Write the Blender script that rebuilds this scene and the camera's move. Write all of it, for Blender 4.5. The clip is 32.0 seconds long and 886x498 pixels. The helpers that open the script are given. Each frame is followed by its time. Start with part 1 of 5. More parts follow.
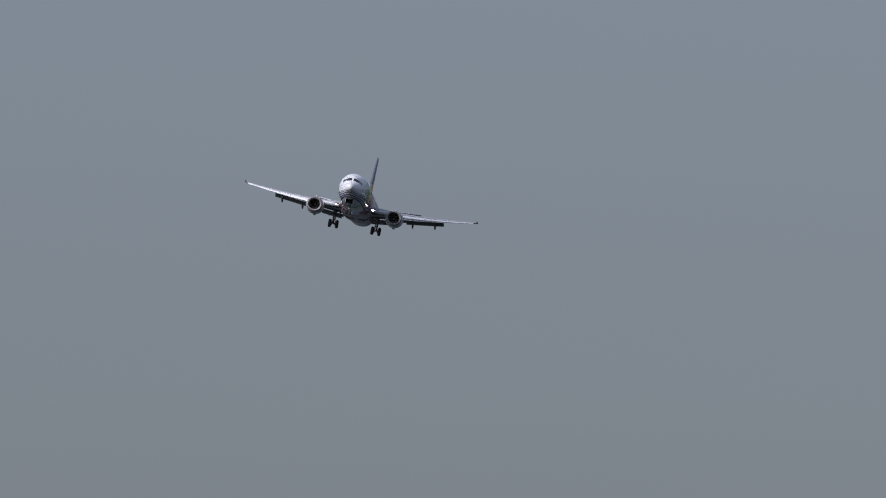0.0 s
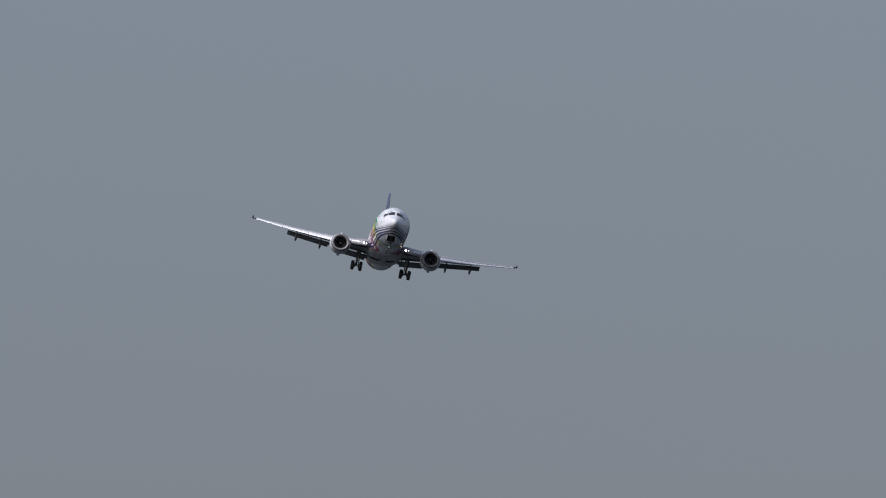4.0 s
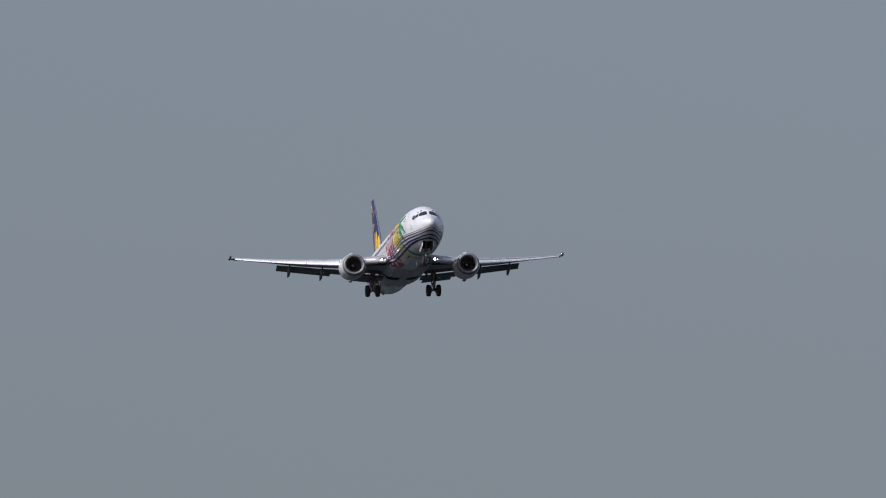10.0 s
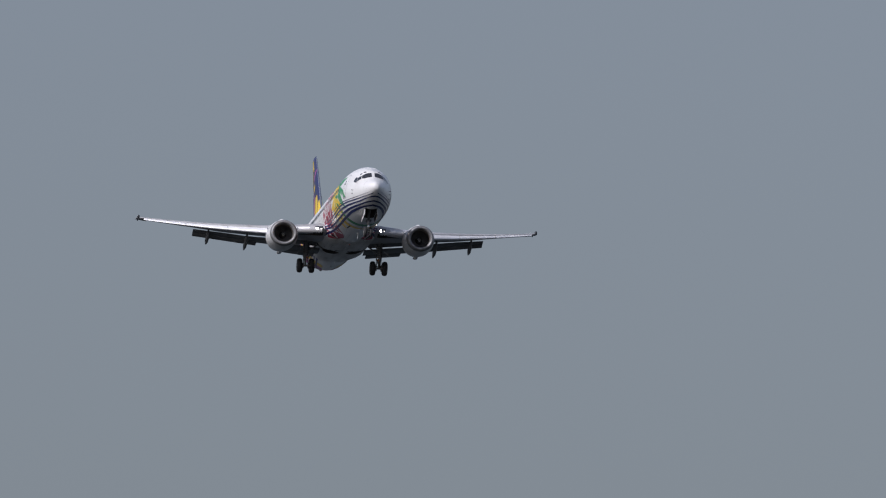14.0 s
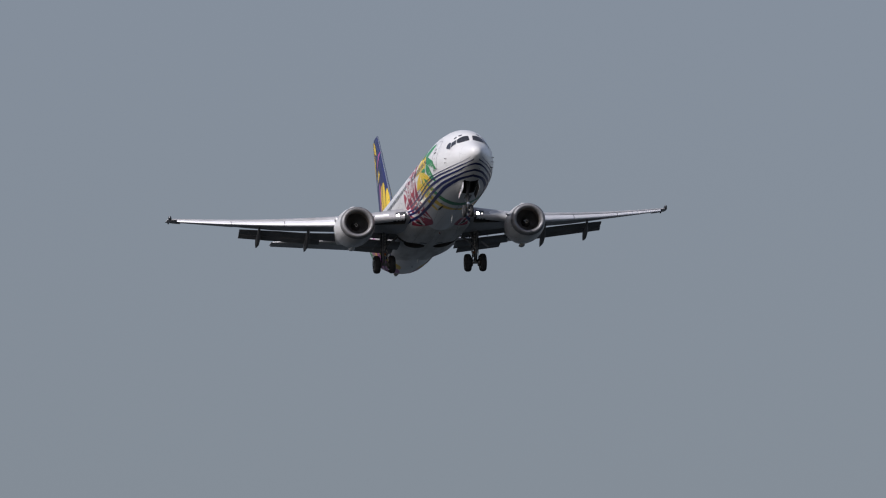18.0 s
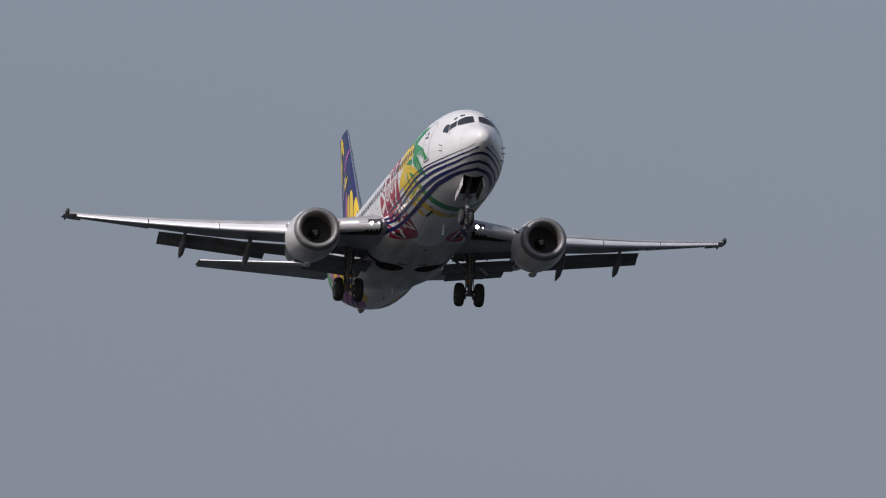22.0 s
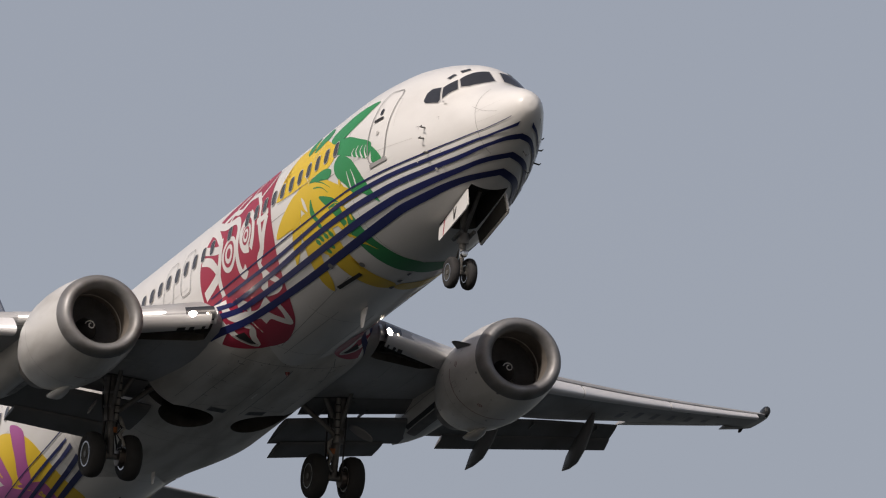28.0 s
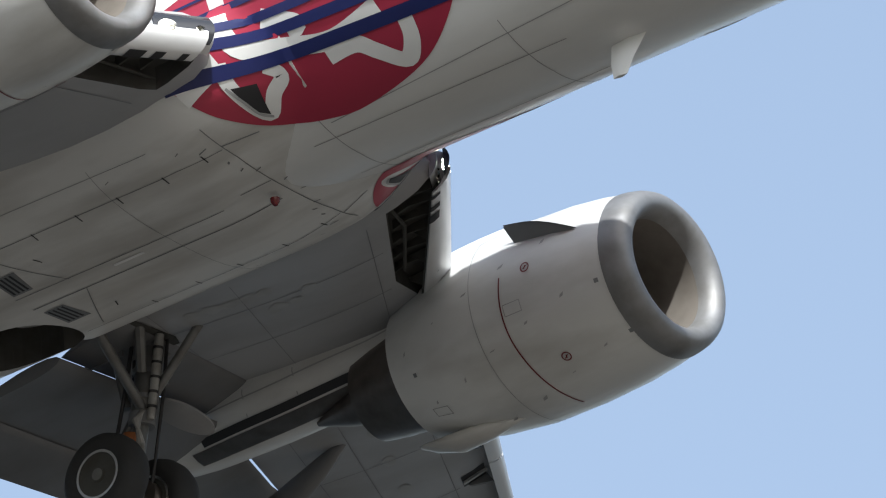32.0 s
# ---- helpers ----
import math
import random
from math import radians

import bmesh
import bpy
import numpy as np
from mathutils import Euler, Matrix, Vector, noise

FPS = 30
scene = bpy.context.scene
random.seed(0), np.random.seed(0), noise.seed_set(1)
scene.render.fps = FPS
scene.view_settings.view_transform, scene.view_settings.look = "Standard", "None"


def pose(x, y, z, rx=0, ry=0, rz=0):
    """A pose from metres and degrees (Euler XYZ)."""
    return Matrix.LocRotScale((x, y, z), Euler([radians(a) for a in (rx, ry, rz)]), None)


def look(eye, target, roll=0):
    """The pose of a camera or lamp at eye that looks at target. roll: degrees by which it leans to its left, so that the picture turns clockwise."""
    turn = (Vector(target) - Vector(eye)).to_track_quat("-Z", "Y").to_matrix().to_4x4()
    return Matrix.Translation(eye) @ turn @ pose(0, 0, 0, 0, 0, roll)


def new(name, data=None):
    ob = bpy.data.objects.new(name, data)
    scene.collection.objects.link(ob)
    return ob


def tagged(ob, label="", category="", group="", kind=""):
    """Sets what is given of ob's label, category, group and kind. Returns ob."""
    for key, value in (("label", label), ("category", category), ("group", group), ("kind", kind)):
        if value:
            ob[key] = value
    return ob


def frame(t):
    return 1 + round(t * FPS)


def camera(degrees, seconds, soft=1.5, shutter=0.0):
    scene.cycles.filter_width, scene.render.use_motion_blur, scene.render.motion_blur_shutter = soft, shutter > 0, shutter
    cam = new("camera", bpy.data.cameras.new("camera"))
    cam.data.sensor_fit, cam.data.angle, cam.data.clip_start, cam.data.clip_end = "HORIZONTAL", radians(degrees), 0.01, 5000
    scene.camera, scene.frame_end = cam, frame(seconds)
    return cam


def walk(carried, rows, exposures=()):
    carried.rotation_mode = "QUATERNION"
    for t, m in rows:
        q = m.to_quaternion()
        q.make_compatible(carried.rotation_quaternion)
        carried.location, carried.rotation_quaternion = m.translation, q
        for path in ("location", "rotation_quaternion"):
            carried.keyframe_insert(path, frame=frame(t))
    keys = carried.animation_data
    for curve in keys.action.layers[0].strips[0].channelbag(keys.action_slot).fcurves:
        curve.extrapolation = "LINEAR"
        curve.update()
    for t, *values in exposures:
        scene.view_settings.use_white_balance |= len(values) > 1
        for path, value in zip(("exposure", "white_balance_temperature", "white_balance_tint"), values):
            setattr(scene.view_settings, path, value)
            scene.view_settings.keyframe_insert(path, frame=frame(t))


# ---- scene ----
# One airliner on final approach, filmed from the ground with a long lens.
# Aircraft space: x aft from the nose, y to starboard, z up, metres.
cam = camera(2.566, 32.0, soft=1.15)
CAM_ROWS = (
    (0.0, pose(0, 0, 1.6, 94.6121, 0, 89.5655)),
    (0.5, pose(0, 0, 1.6, 94.6117, 0, 89.5840)),
    (1.0, pose(0, 0, 1.6, 94.6460, 0, 89.6371)),
    (1.5, pose(0, 0, 1.6, 94.6812, 0, 89.7064)),
    (2.0, pose(0, 0, 1.6, 94.7212, 0, 89.7842)),
    (2.5, pose(0, 0, 1.6, 94.7721, 0, 89.8432)),
    (3.0, pose(0, 0, 1.6, 94.8408, 0, 89.8612)),
    (3.5, pose(0, 0, 1.6, 94.9610, 0, 89.8408)),
    (4.0, pose(0, 0, 1.6, 95.0482, 0, 89.8163)),
    (4.5, pose(0, 0, 1.6, 95.1737, 0, 89.7763)),
    (6.5, pose(0, 0, 1.6, 95.3804, 0, 89.5543)),
    (7.0, pose(0, 0, 1.6, 95.4590, 0, 89.4360)),
    (7.5, pose(0, 0, 1.6, 95.4973, 0, 89.3092)),
    (8.0, pose(0, 0, 1.6, 95.5578, 0, 89.1567)),
    (8.5, pose(0, 0, 1.6, 95.6195, 0, 88.9911)),
    (9.0, pose(0, 0, 1.6, 95.6716, 0, 88.7991)),
    (9.5, pose(0, 0, 1.6, 95.7067, 0, 88.6099)),
    (10.0, pose(0, 0, 1.6, 95.7247, 0, 88.4583)),
    (10.5, pose(0, 0, 1.6, 95.7787, 0, 88.2810)),
    (11.0, pose(0, 0, 1.6, 95.8174, 0, 88.1045)),
    (11.5, pose(0, 0, 1.6, 95.8829, 0, 87.9026)),
    (12.0, pose(0, 0, 1.6, 95.9315, 0, 87.7522)),
    (12.5, pose(0, 0, 1.6, 95.9984, 0, 87.5575)),
    (13.0, pose(0, 0, 1.6, 96.0588, 0, 87.3608)),
    (13.5, pose(0, 0, 1.6, 96.1735, 0, 87.1373)),
    (14.0, pose(0, 0, 1.6, 96.2569, 0, 86.9298)),
    (14.5, pose(0, 0, 1.6, 96.3608, 0, 86.7944)),
    (16.5, pose(0, 0, 1.6, 96.7550, 0, 86.0007)),
    (17.0, pose(0, 0, 1.6, 96.9438, 0, 85.7927)),
    (17.5, pose(0, 0, 1.6, 97.0356, 0, 85.5735)),
    (18.0, pose(0, 0, 1.6, 97.1809, 0, 85.3525)),
    (18.5, pose(0, 0, 1.6, 97.2968, 0, 85.1201)),
    (19.0, pose(0, 0, 1.6, 97.4437, 0, 84.8058)),
    (19.5, pose(0, 0, 1.6, 97.6110, 0, 84.4261)),
    (20.0, pose(0, 0, 1.6, 97.8023, 0, 84.1061)),
    (20.5, pose(0, 0, 1.6, 98.0249, 0, 83.7578)),
    (21.0, pose(0, 0, 1.6, 98.1943, 0, 83.4918)),
    (21.5, pose(0, 0, 1.6, 98.5045, 0, 83.1564)),
    (22.0, pose(0, 0, 1.6, 98.7456, 0, 82.6522)),
    (22.5, pose(0, 0, 1.6, 98.9881, 0, 82.1364)),
    (23.0, pose(0, 0, 1.6, 99.3436, 0, 81.5978)),
    (23.5, pose(0, 0, 1.6, 99.6117, 0, 81.1902)),
    (24.0, pose(0, 0, 1.6, 100.0066, 0, 80.7857)),
    (24.5, pose(0, 0, 1.6, 100.4593, 0, 80.1746)),
    (25.0, pose(0, 0, 1.6, 100.9794, 0, 79.3207)),
    (25.5, pose(0, 0, 1.6, 101.3574, 0, 78.3783)),
    (27.5, pose(0, 0, 1.6, 104.0869, 0, 73.8354)),
    (28.0, pose(0, 0, 1.6, 105.0126, 0, 71.9292)),
    (28.5, pose(0, 0, 1.6, 106.2606, 0, 69.8410)),
    (29.0, pose(0, 0, 1.6, 107.4145, 0, 67.5306)),
    (29.5, pose(0, 0, 1.6, 108.8321, 0, 64.8676)),
    (30.0, pose(0, 0, 1.6, 110.0207, 0, 61.7791)),
    (30.5, pose(0, 0, 1.6, 111.5458, 0, 57.8202)),
    (31.0, pose(0, 0, 1.6, 113.4706, 0, 52.6688)),
    (31.5, pose(0, 0, 1.6, 115.6338, 0, 46.3433)),
    (32.0, pose(0, 0, 1.6, 117.6805, 0, 38.7370)),
)
EXPOSURES = ((0, -0.36, 5900, 18), (7, -0.38, 6050, 17), (14, -0.39, 6150, 17), (20, -0.43, 6380, 16.5), (24.5, -0.53, 6780, 16.5), (27.3, -0.40, 7250, 17), (28, -0.45, 7300, 16), (29, -0.55, 7300, 14), (30, -0.44, 7260, 12), (31, 0.27, 6560, 9), (32, 0.80, 6260, 6))
walk(cam, CAM_ROWS, EXPOSURES)

# ---- world, sun ----
SUN_ELEVATION, SUN_TURN = 38.5, -49.0   # degrees; turn from +x towards +y
world = bpy.data.worlds.new("sky")
scene.world = world
world.use_nodes = True
sky = world.node_tree.nodes.new("ShaderNodeTexSky")
sky.sky_type = "NISHITA"
sky.sun_disc = False
sky.sun_elevation = radians(SUN_ELEVATION)
sky.sun_rotation = radians(90 - SUN_TURN)
sky.air_density, sky.dust_density, sky.ozone_density = 1.0, 2.5, 1.0
world.node_tree.nodes["Background"].inputs["Strength"].default_value = 0.10
# haze: the sky is greyer near the horizon and bluer higher up
wt = world.node_tree
w_coord, w_split, w_sat, w_val = (wt.nodes.new(n) for n in ("ShaderNodeTexCoord", "ShaderNodeSeparateXYZ", "ShaderNodeMapRange", "ShaderNodeFloatCurve"))
w_hsv = wt.nodes.new("ShaderNodeHueSaturation")
wt.links.new(w_coord.outputs["Generated"], w_split.inputs["Vector"])
w_sat.inputs["From Min"].default_value, w_sat.inputs["From Max"].default_value = 0.27, 0.47
w_sat.inputs["To Min"].default_value, w_sat.inputs["To Max"].default_value = 0.66, 0.74
# brightness of the haze by height: (sine of the elevation, factor / 2)
haze = w_val.mapping.curves[0]
haze.points[0].location, haze.points[1].location = (0.0, 0.42), (1.0, 0.66)
for spot in ((0.136, 0.43), (0.19, 0.545), (0.26, 0.70), (0.34, 0.745), (0.40, 0.70), (0.47, 0.69)):
    haze.points.new(*spot)
w_val.mapping.update()
w_double = wt.nodes.new("ShaderNodeMath")
w_double.operation = "MULTIPLY"
w_double.inputs[1].default_value = 2.0
wt.links.new(w_split.outputs["Z"], w_sat.inputs["Value"])
wt.links.new(w_split.outputs["Z"], w_val.inputs["Value"])
wt.links.new(w_val.outputs["Value"], w_double.inputs[0])
wt.links.new(w_sat.outputs["Result"], w_hsv.inputs["Saturation"])
wt.links.new(w_double.outputs["Value"], w_hsv.inputs["Value"])
wt.links.new(sky.outputs["Color"], w_hsv.inputs["Color"])
wt.links.new(w_hsv.outputs["Color"], wt.nodes["Background"].inputs["Color"])
sun = new("sun", bpy.data.lights.new("sun", "SUN"))
sun.data.energy, sun.data.angle, sun.data.color = 3.7, radians(0.6), (1.0, 0.99, 0.98)
sun_dir = Vector((math.cos(radians(SUN_ELEVATION)) * math.cos(radians(SUN_TURN)), math.cos(radians(SUN_ELEVATION)) * math.sin(radians(SUN_TURN)), math.sin(radians(SUN_ELEVATION))))
sun.matrix_world = look(sun_dir * 300, (0, 0, 0))


# ---- materials ----
def material(name, color, rough=0.4, metal=0.0, coat=0.0, dirt=0.12, grain=0.03, scale=0.6, streak=1.0, bump=0.0, emit=0.0, spec=0.5):
    """A painted, metal or rubber surface, with stains at a large scale and grain at a small one."""
    m = bpy.data.materials.new(name)
    m.use_nodes = True
    nt = m.node_tree
    b = nt.nodes["Principled BSDF"]
    b.inputs["Roughness"].default_value, b.inputs["Metallic"].default_value = rough, metal
    b.inputs["Coat Weight"].default_value, b.inputs["Coat Roughness"].default_value = coat, 0.12
    b.inputs["Specular IOR Level"].default_value = spec
    b.inputs["Base Color"].default_value = (*color, 1)
    if emit:
        b.inputs["Emission Color"].default_value, b.inputs["Emission Strength"].default_value = (*color, 1), emit
        return m
    tex = nt.nodes.new("ShaderNodeTexCoord")
    mapping = nt.nodes.new("ShaderNodeMapping")
    mapping.inputs["Scale"].default_value = (scale / streak, scale, scale)
    nt.links.new(tex.outputs["Object"], mapping.inputs["Vector"])
    big, small = nt.nodes.new("ShaderNodeTexNoise"), nt.nodes.new("ShaderNodeTexNoise")
    big.inputs["Scale"].default_value, big.inputs["Detail"].default_value = 1.0, 6.0
    small.inputs["Scale"].default_value, small.inputs["Detail"].default_value = 22.0, 3.0
    nt.links.new(mapping.outputs["Vector"], big.inputs["Vector"])
    nt.links.new(mapping.outputs["Vector"], small.inputs["Vector"])
    ramp = nt.nodes.new("ShaderNodeMapRange")
    ramp.inputs["From Min"].default_value, ramp.inputs["From Max"].default_value = 0.42, 0.72
    ramp.inputs["To Min"].default_value, ramp.inputs["To Max"].default_value = 0.0, dirt
    nt.links.new(big.outputs["Fac"], ramp.inputs["Value"])
    add = nt.nodes.new("ShaderNodeMath")
    add.operation = "MULTIPLY_ADD"
    add.inputs[1].default_value = grain
    nt.links.new(small.outputs["Fac"], add.inputs[0])
    nt.links.new(ramp.outputs["Result"], add.inputs[2])
    mix = nt.nodes.new("ShaderNodeMix")
    mix.data_type = "RGBA"
    mix.inputs["A"].default_value = (*color, 1)
    mix.inputs["B"].default_value = (color[0] * 0.28 + 0.02, color[1] * 0.25 + 0.016, color[2] * 0.21 + 0.012, 1)
    nt.links.new(add.outputs["Value"], mix.inputs["Factor"])
    nt.links.new(mix.outputs["Result"], b.inputs["Base Color"])
    rr = nt.nodes.new("ShaderNodeMapRange")
    rr.inputs["To Min"].default_value, rr.inputs["To Max"].default_value = max(rough - 0.07, 0.03), rough + 0.12
    nt.links.new(big.outputs["Fac"], rr.inputs["Value"])
    nt.links.new(rr.outputs["Result"], b.inputs["Roughness"])
    if bump:
        bp = nt.nodes.new("ShaderNodeBump")
        bp.inputs["Strength"].default_value, bp.inputs["Distance"].default_value = bump, 0.01
        nt.links.new(small.outputs["Fac"], bp.inputs["Height"])
        nt.links.new(bp.outputs["Normal"], b.inputs["Normal"])
    return m


WHITE = material("white_paint", (0.75, 0.75, 0.735), 0.34, coat=0.25, dirt=0.2, scale=0.9, streak=3.0)
# Soiled white; its base is also lowered to put underside shade into the colour.
BELLY = material("soiled_shaded_belly_paint", (0.63, 0.625, 0.605), 0.46, coat=0.06, dirt=0.5, scale=1.8, streak=4.0)
NACELLE = material("nacelle_paint", (0.66, 0.66, 0.645), 0.36, coat=0.2, dirt=0.42, scale=1.6, streak=3.0)
# Wing grey darkened: shade under the wing put into flap and fairing colour.
FLAP = material("shaded_flap_grey", (0.17, 0.173, 0.18), 0.48, dirt=0.4, scale=1.4, streak=2.0)
GREY = material("grey_paint", (0.36, 0.365, 0.375), 0.42, dirt=0.35, scale=1.1, streak=2.5)
DARKGREY = material("dark_grey_paint", (0.20, 0.205, 0.21), 0.5, dirt=0.4, scale=1.4, streak=2.0)
METAL = material("polished_aluminium", (0.72, 0.72, 0.72), 0.24, metal=1.0, dirt=0.12, grain=0.0, scale=0.6)
LIP = material("inlet_lip_metal", (0.26, 0.26, 0.262), 0.52, metal=0.55, dirt=0.5, scale=2.5)
STEEL = material("gear_steel", (0.17, 0.17, 0.165), 0.45, metal=0.3, dirt=0.5, scale=5.0)
HOT = material("exhaust_steel", (0.23, 0.20, 0.18), 0.38, metal=0.9, dirt=0.5, scale=3.0)
PALE = material("pale_worn_paint", (0.30, 0.295, 0.28), 0.5, dirt=0.55, scale=6.0)
ORANGE = material("orange_collar_paint", (0.42, 0.13, 0.03), 0.5, dirt=0.5, scale=6.0)
RUBBER = material("tyre_rubber", (0.025, 0.025, 0.026), 0.8, dirt=0.2, scale=4.0, bump=0.2)
BLACK = material("black_paint", (0.02, 0.02, 0.022), 0.55, dirt=0.1)
# Near-black for rims; in wells and bays it puts shade into the colour.
WELL = material("rim_and_recess_shade", (0.06, 0.06, 0.055), 0.8, dirt=0.6, scale=4.0)
FRAME_GREY = material("light_grey_joint", (0.42, 0.40, 0.37), 0.5, dirt=0.3, scale=3.0)
LINER = material("inlet_liner", (0.175, 0.155, 0.135), 0.6, dirt=0.45, scale=3.0)
BLADE = material("fan_titanium", (0.22, 0.22, 0.23), 0.4, metal=0.5, dirt=0.3, scale=4.0)
GLASS = material("dark_glass", (0.032, 0.034, 0.040), 0.06, dirt=0.05, spec=0.7)
WINGSEAM = material("wing_joint", (0.225, 0.228, 0.235), 0.5, dirt=0.3, scale=2.0)
MARKING = material("faded_blue_marking", (0.20, 0.205, 0.245), 0.5, dirt=0.3, scale=2.0)
SEAL = material("grey_sealant", (0.36, 0.36, 0.36), 0.6, dirt=0.3, scale=3.0)
NAVY = material("navy_blue_paint", (0.012, 0.018, 0.10), 0.4, coat=0.12, dirt=0.08)
RED = material("crimson_paint", (0.37, 0.028, 0.062), 0.38, coat=0.12, dirt=0.1)
DARKRED = material("dark_red_marking", (0.17, 0.018, 0.022), 0.45, dirt=0.2)
YELLOW = material("yellow_paint", (0.78, 0.54, 0.035), 0.38, coat=0.12, dirt=0.1)
GREEN = material("green_paint", (0.02, 0.26, 0.085), 0.38, coat=0.12, dirt=0.1)
PURPLE = material("purple_pink_paint", (0.42, 0.10, 0.32), 0.38, coat=0.12, dirt=0.1)
PINK = material("pink_paint", (0.62, 0.28, 0.42), 0.38, coat=0.12, dirt=0.1)
LAMP = material("landing_light_glow", (1.0, 0.93, 0.78), emit=60.0)
LAMP_DIM = material("dim_light_glow", (1.0, 0.93, 0.8), emit=6.0)
SLAT = material("slat_metal", (0.72, 0.725, 0.74), 0.32, metal=0.12, dirt=0.15, grain=0.0, scale=0.8)
EDGE = material("brushed_leading_edge", (0.66, 0.66, 0.66), 0.36, metal=0.45, dirt=0.15, grain=0.0, scale=0.8)
PATCH = material("grey_patch_paint", (0.38, 0.385, 0.385), 0.45, dirt=0.3, scale=2.0)
REDLAMP = material("red_beacon_glass", (0.14, 0.012, 0.014), 0.2)
NAVLAMP = material("smoked_lamp_glass", (0.022, 0.026, 0.03), 0.1)
# Unseen sheets; brown and near-black tones set the bounce light on the belly.
GROUND = material("brown_bounce_ground", (0.098, 0.083, 0.066), 0.9, dirt=0.5, scale=0.05)
DARK_BOUNCE = material("dark_bounce_sheet", (0.010, 0.016, 0.019), 0.22, dirt=0.3, scale=0.02, spec=0.2)


# ---- mesh helpers ----
def part(name, bm, mat, parent=None, label="", smooth=40):
    """Links a bmesh as one mesh object under a thing or a part."""
    bmesh.ops.recalc_face_normals(bm, faces=bm.faces)
    me = bpy.data.meshes.new(name)
    bm.to_mesh(me)
    bm.free()
    for m in (mat if isinstance(mat, (list, tuple)) else (mat,)):
        me.materials.append(m)
    if smooth:
        me.polygons.foreach_set("use_smooth", [True] * len(me.polygons))
        me.set_sharp_from_angle(angle=radians(smooth))
    ob = new(name, me)
    ob.parent = parent
    if label:
        tagged(ob, label)
    return ob


def loft(rings, closed=True, caps=True, bm=None):
    """Skins a row of rings of points; closed: each ring is a loop."""
    bm = bm or bmesh.new()
    vs = [[bm.verts.new(p) for p in r] for r in rings]
    n = len(vs[0])
    for a, b in zip(vs, vs[1:]):
        for i in range(n if closed else n - 1):
            j = (i + 1) % n
            bm.faces.new((a[i], a[j], b[j], b[i]))
    if caps and closed:
        bm.faces.new(vs[0])
        bm.faces.new(vs[-1])
    return bm


def tube(points, radii, n=14, bm=None):
    """A round bar along points."""
    rings = []
    pts = [Vector(p) for p in points]
    for i, p in enumerate(pts):
        d = (pts[min(i + 1, len(pts) - 1)] - pts[max(i - 1, 0)]).normalized()
        u = d.orthogonal().normalized() if abs(d.z) > 0.9 else d.cross(Vector((0, 0, 1))).normalized()
        v = d.cross(u)
        r = radii[i] if isinstance(radii, (list, tuple)) else radii
        rings.append([p + r * (math.cos(2 * math.pi * k / n) * u + math.sin(2 * math.pi * k / n) * v) for k in range(n)])
    return loft(rings, bm=bm)


def lathe(profile, at, axis="y", n=36, bm=None, caps=True):
    """A body of revolution: profile rows are (along, radius)."""
    rings = []
    for a, r in profile:
        ring = []
        for k in range(n):
            c, s = r * math.cos(2 * math.pi * k / n), r * math.sin(2 * math.pi * k / n)
            off = (c, a, s) if axis == "y" else (a, c, s)
            ring.append(Vector(at) + Vector(off))
        rings.append(ring)
    return loft(rings, caps=caps, bm=bm)


def slab(corners, thick, bm=None):
    """A flat plate: corners of one face, thickness as a vector."""
    return loft([[Vector(c) for c in corners], [Vector(c) + Vector(thick) for c in corners]], bm=bm)


def smooth_curve(rows, x):
    """Monotone cubic through rows (x, value...)."""
    n = len(rows)
    i = 0
    while i < n - 2 and x > rows[i + 1][0]:
        i += 1
    out = []
    h = rows[i + 1][0] - rows[i][0]
    t = min(max((x - rows[i][0]) / h, 0), 1)
    for k in range(1, len(rows[0])):
        def slope(j):
            if j <= 0 or j >= n - 1:
                q = 0 if j <= 0 else n - 2
                return (rows[q + 1][k] - rows[q][k]) / (rows[q + 1][0] - rows[q][0])
            a = (rows[j][k] - rows[j - 1][k]) / (rows[j][0] - rows[j - 1][0])
            b = (rows[j + 1][k] - rows[j][k]) / (rows[j + 1][0] - rows[j][0])
            return 0 if a * b <= 0 else 2 * a * b / (a + b)
        a, b = rows[i][k], rows[i + 1][k]
        m0, m1 = slope(i) * h, slope(i + 1) * h
        out.append((2 * t**3 - 3 * t**2 + 1) * a + (t**3 - 2 * t**2 + t) * m0 + (3 * t**2 - 2 * t**3) * b + (t**3 - t**2) * m1)
    return out


def catmull(pts, n=6, closed=True):
    out = []
    m = len(pts)
    for i in range(m if closed else m - 1):
        p = [Vector(pts[(i + k) % m] if closed else pts[min(max(i + k, 0), m - 1)]) for k in (-1, 0, 1, 2)]
        for q in range(n):
            t = q / n
            out.append(0.5 * ((2 * p[1]) + (p[2] - p[0]) * t + (2 * p[0] - 5 * p[1] + 4 * p[2] - p[3]) * t * t + (3 * p[1] - p[0] - 3 * p[2] + p[3]) * t**3))
    if not closed:
        out.append(Vector(pts[-1]))
    return out


# ---- setting ----
# x where the dark sheet meets the brown one, placed for belly bounce light
BOUNCE_EDGE = -128.0
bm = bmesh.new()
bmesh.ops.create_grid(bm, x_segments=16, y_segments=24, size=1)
bmesh.ops.transform(bm, matrix=Matrix.Translation(((4500 + BOUNCE_EDGE) / 2, 0, 0)) @ Matrix.Diagonal(((4500 - BOUNCE_EDGE) / 2, 4500, 1, 1)), verts=bm.verts)
tagged(part("ground", bm, GROUND, None, "", 0), "unseen flat ground sheet, brown tone set for bounce light", "ground", kind="structure")
bm = bmesh.new()
bmesh.ops.create_grid(bm, x_segments=16, y_segments=24, size=1)
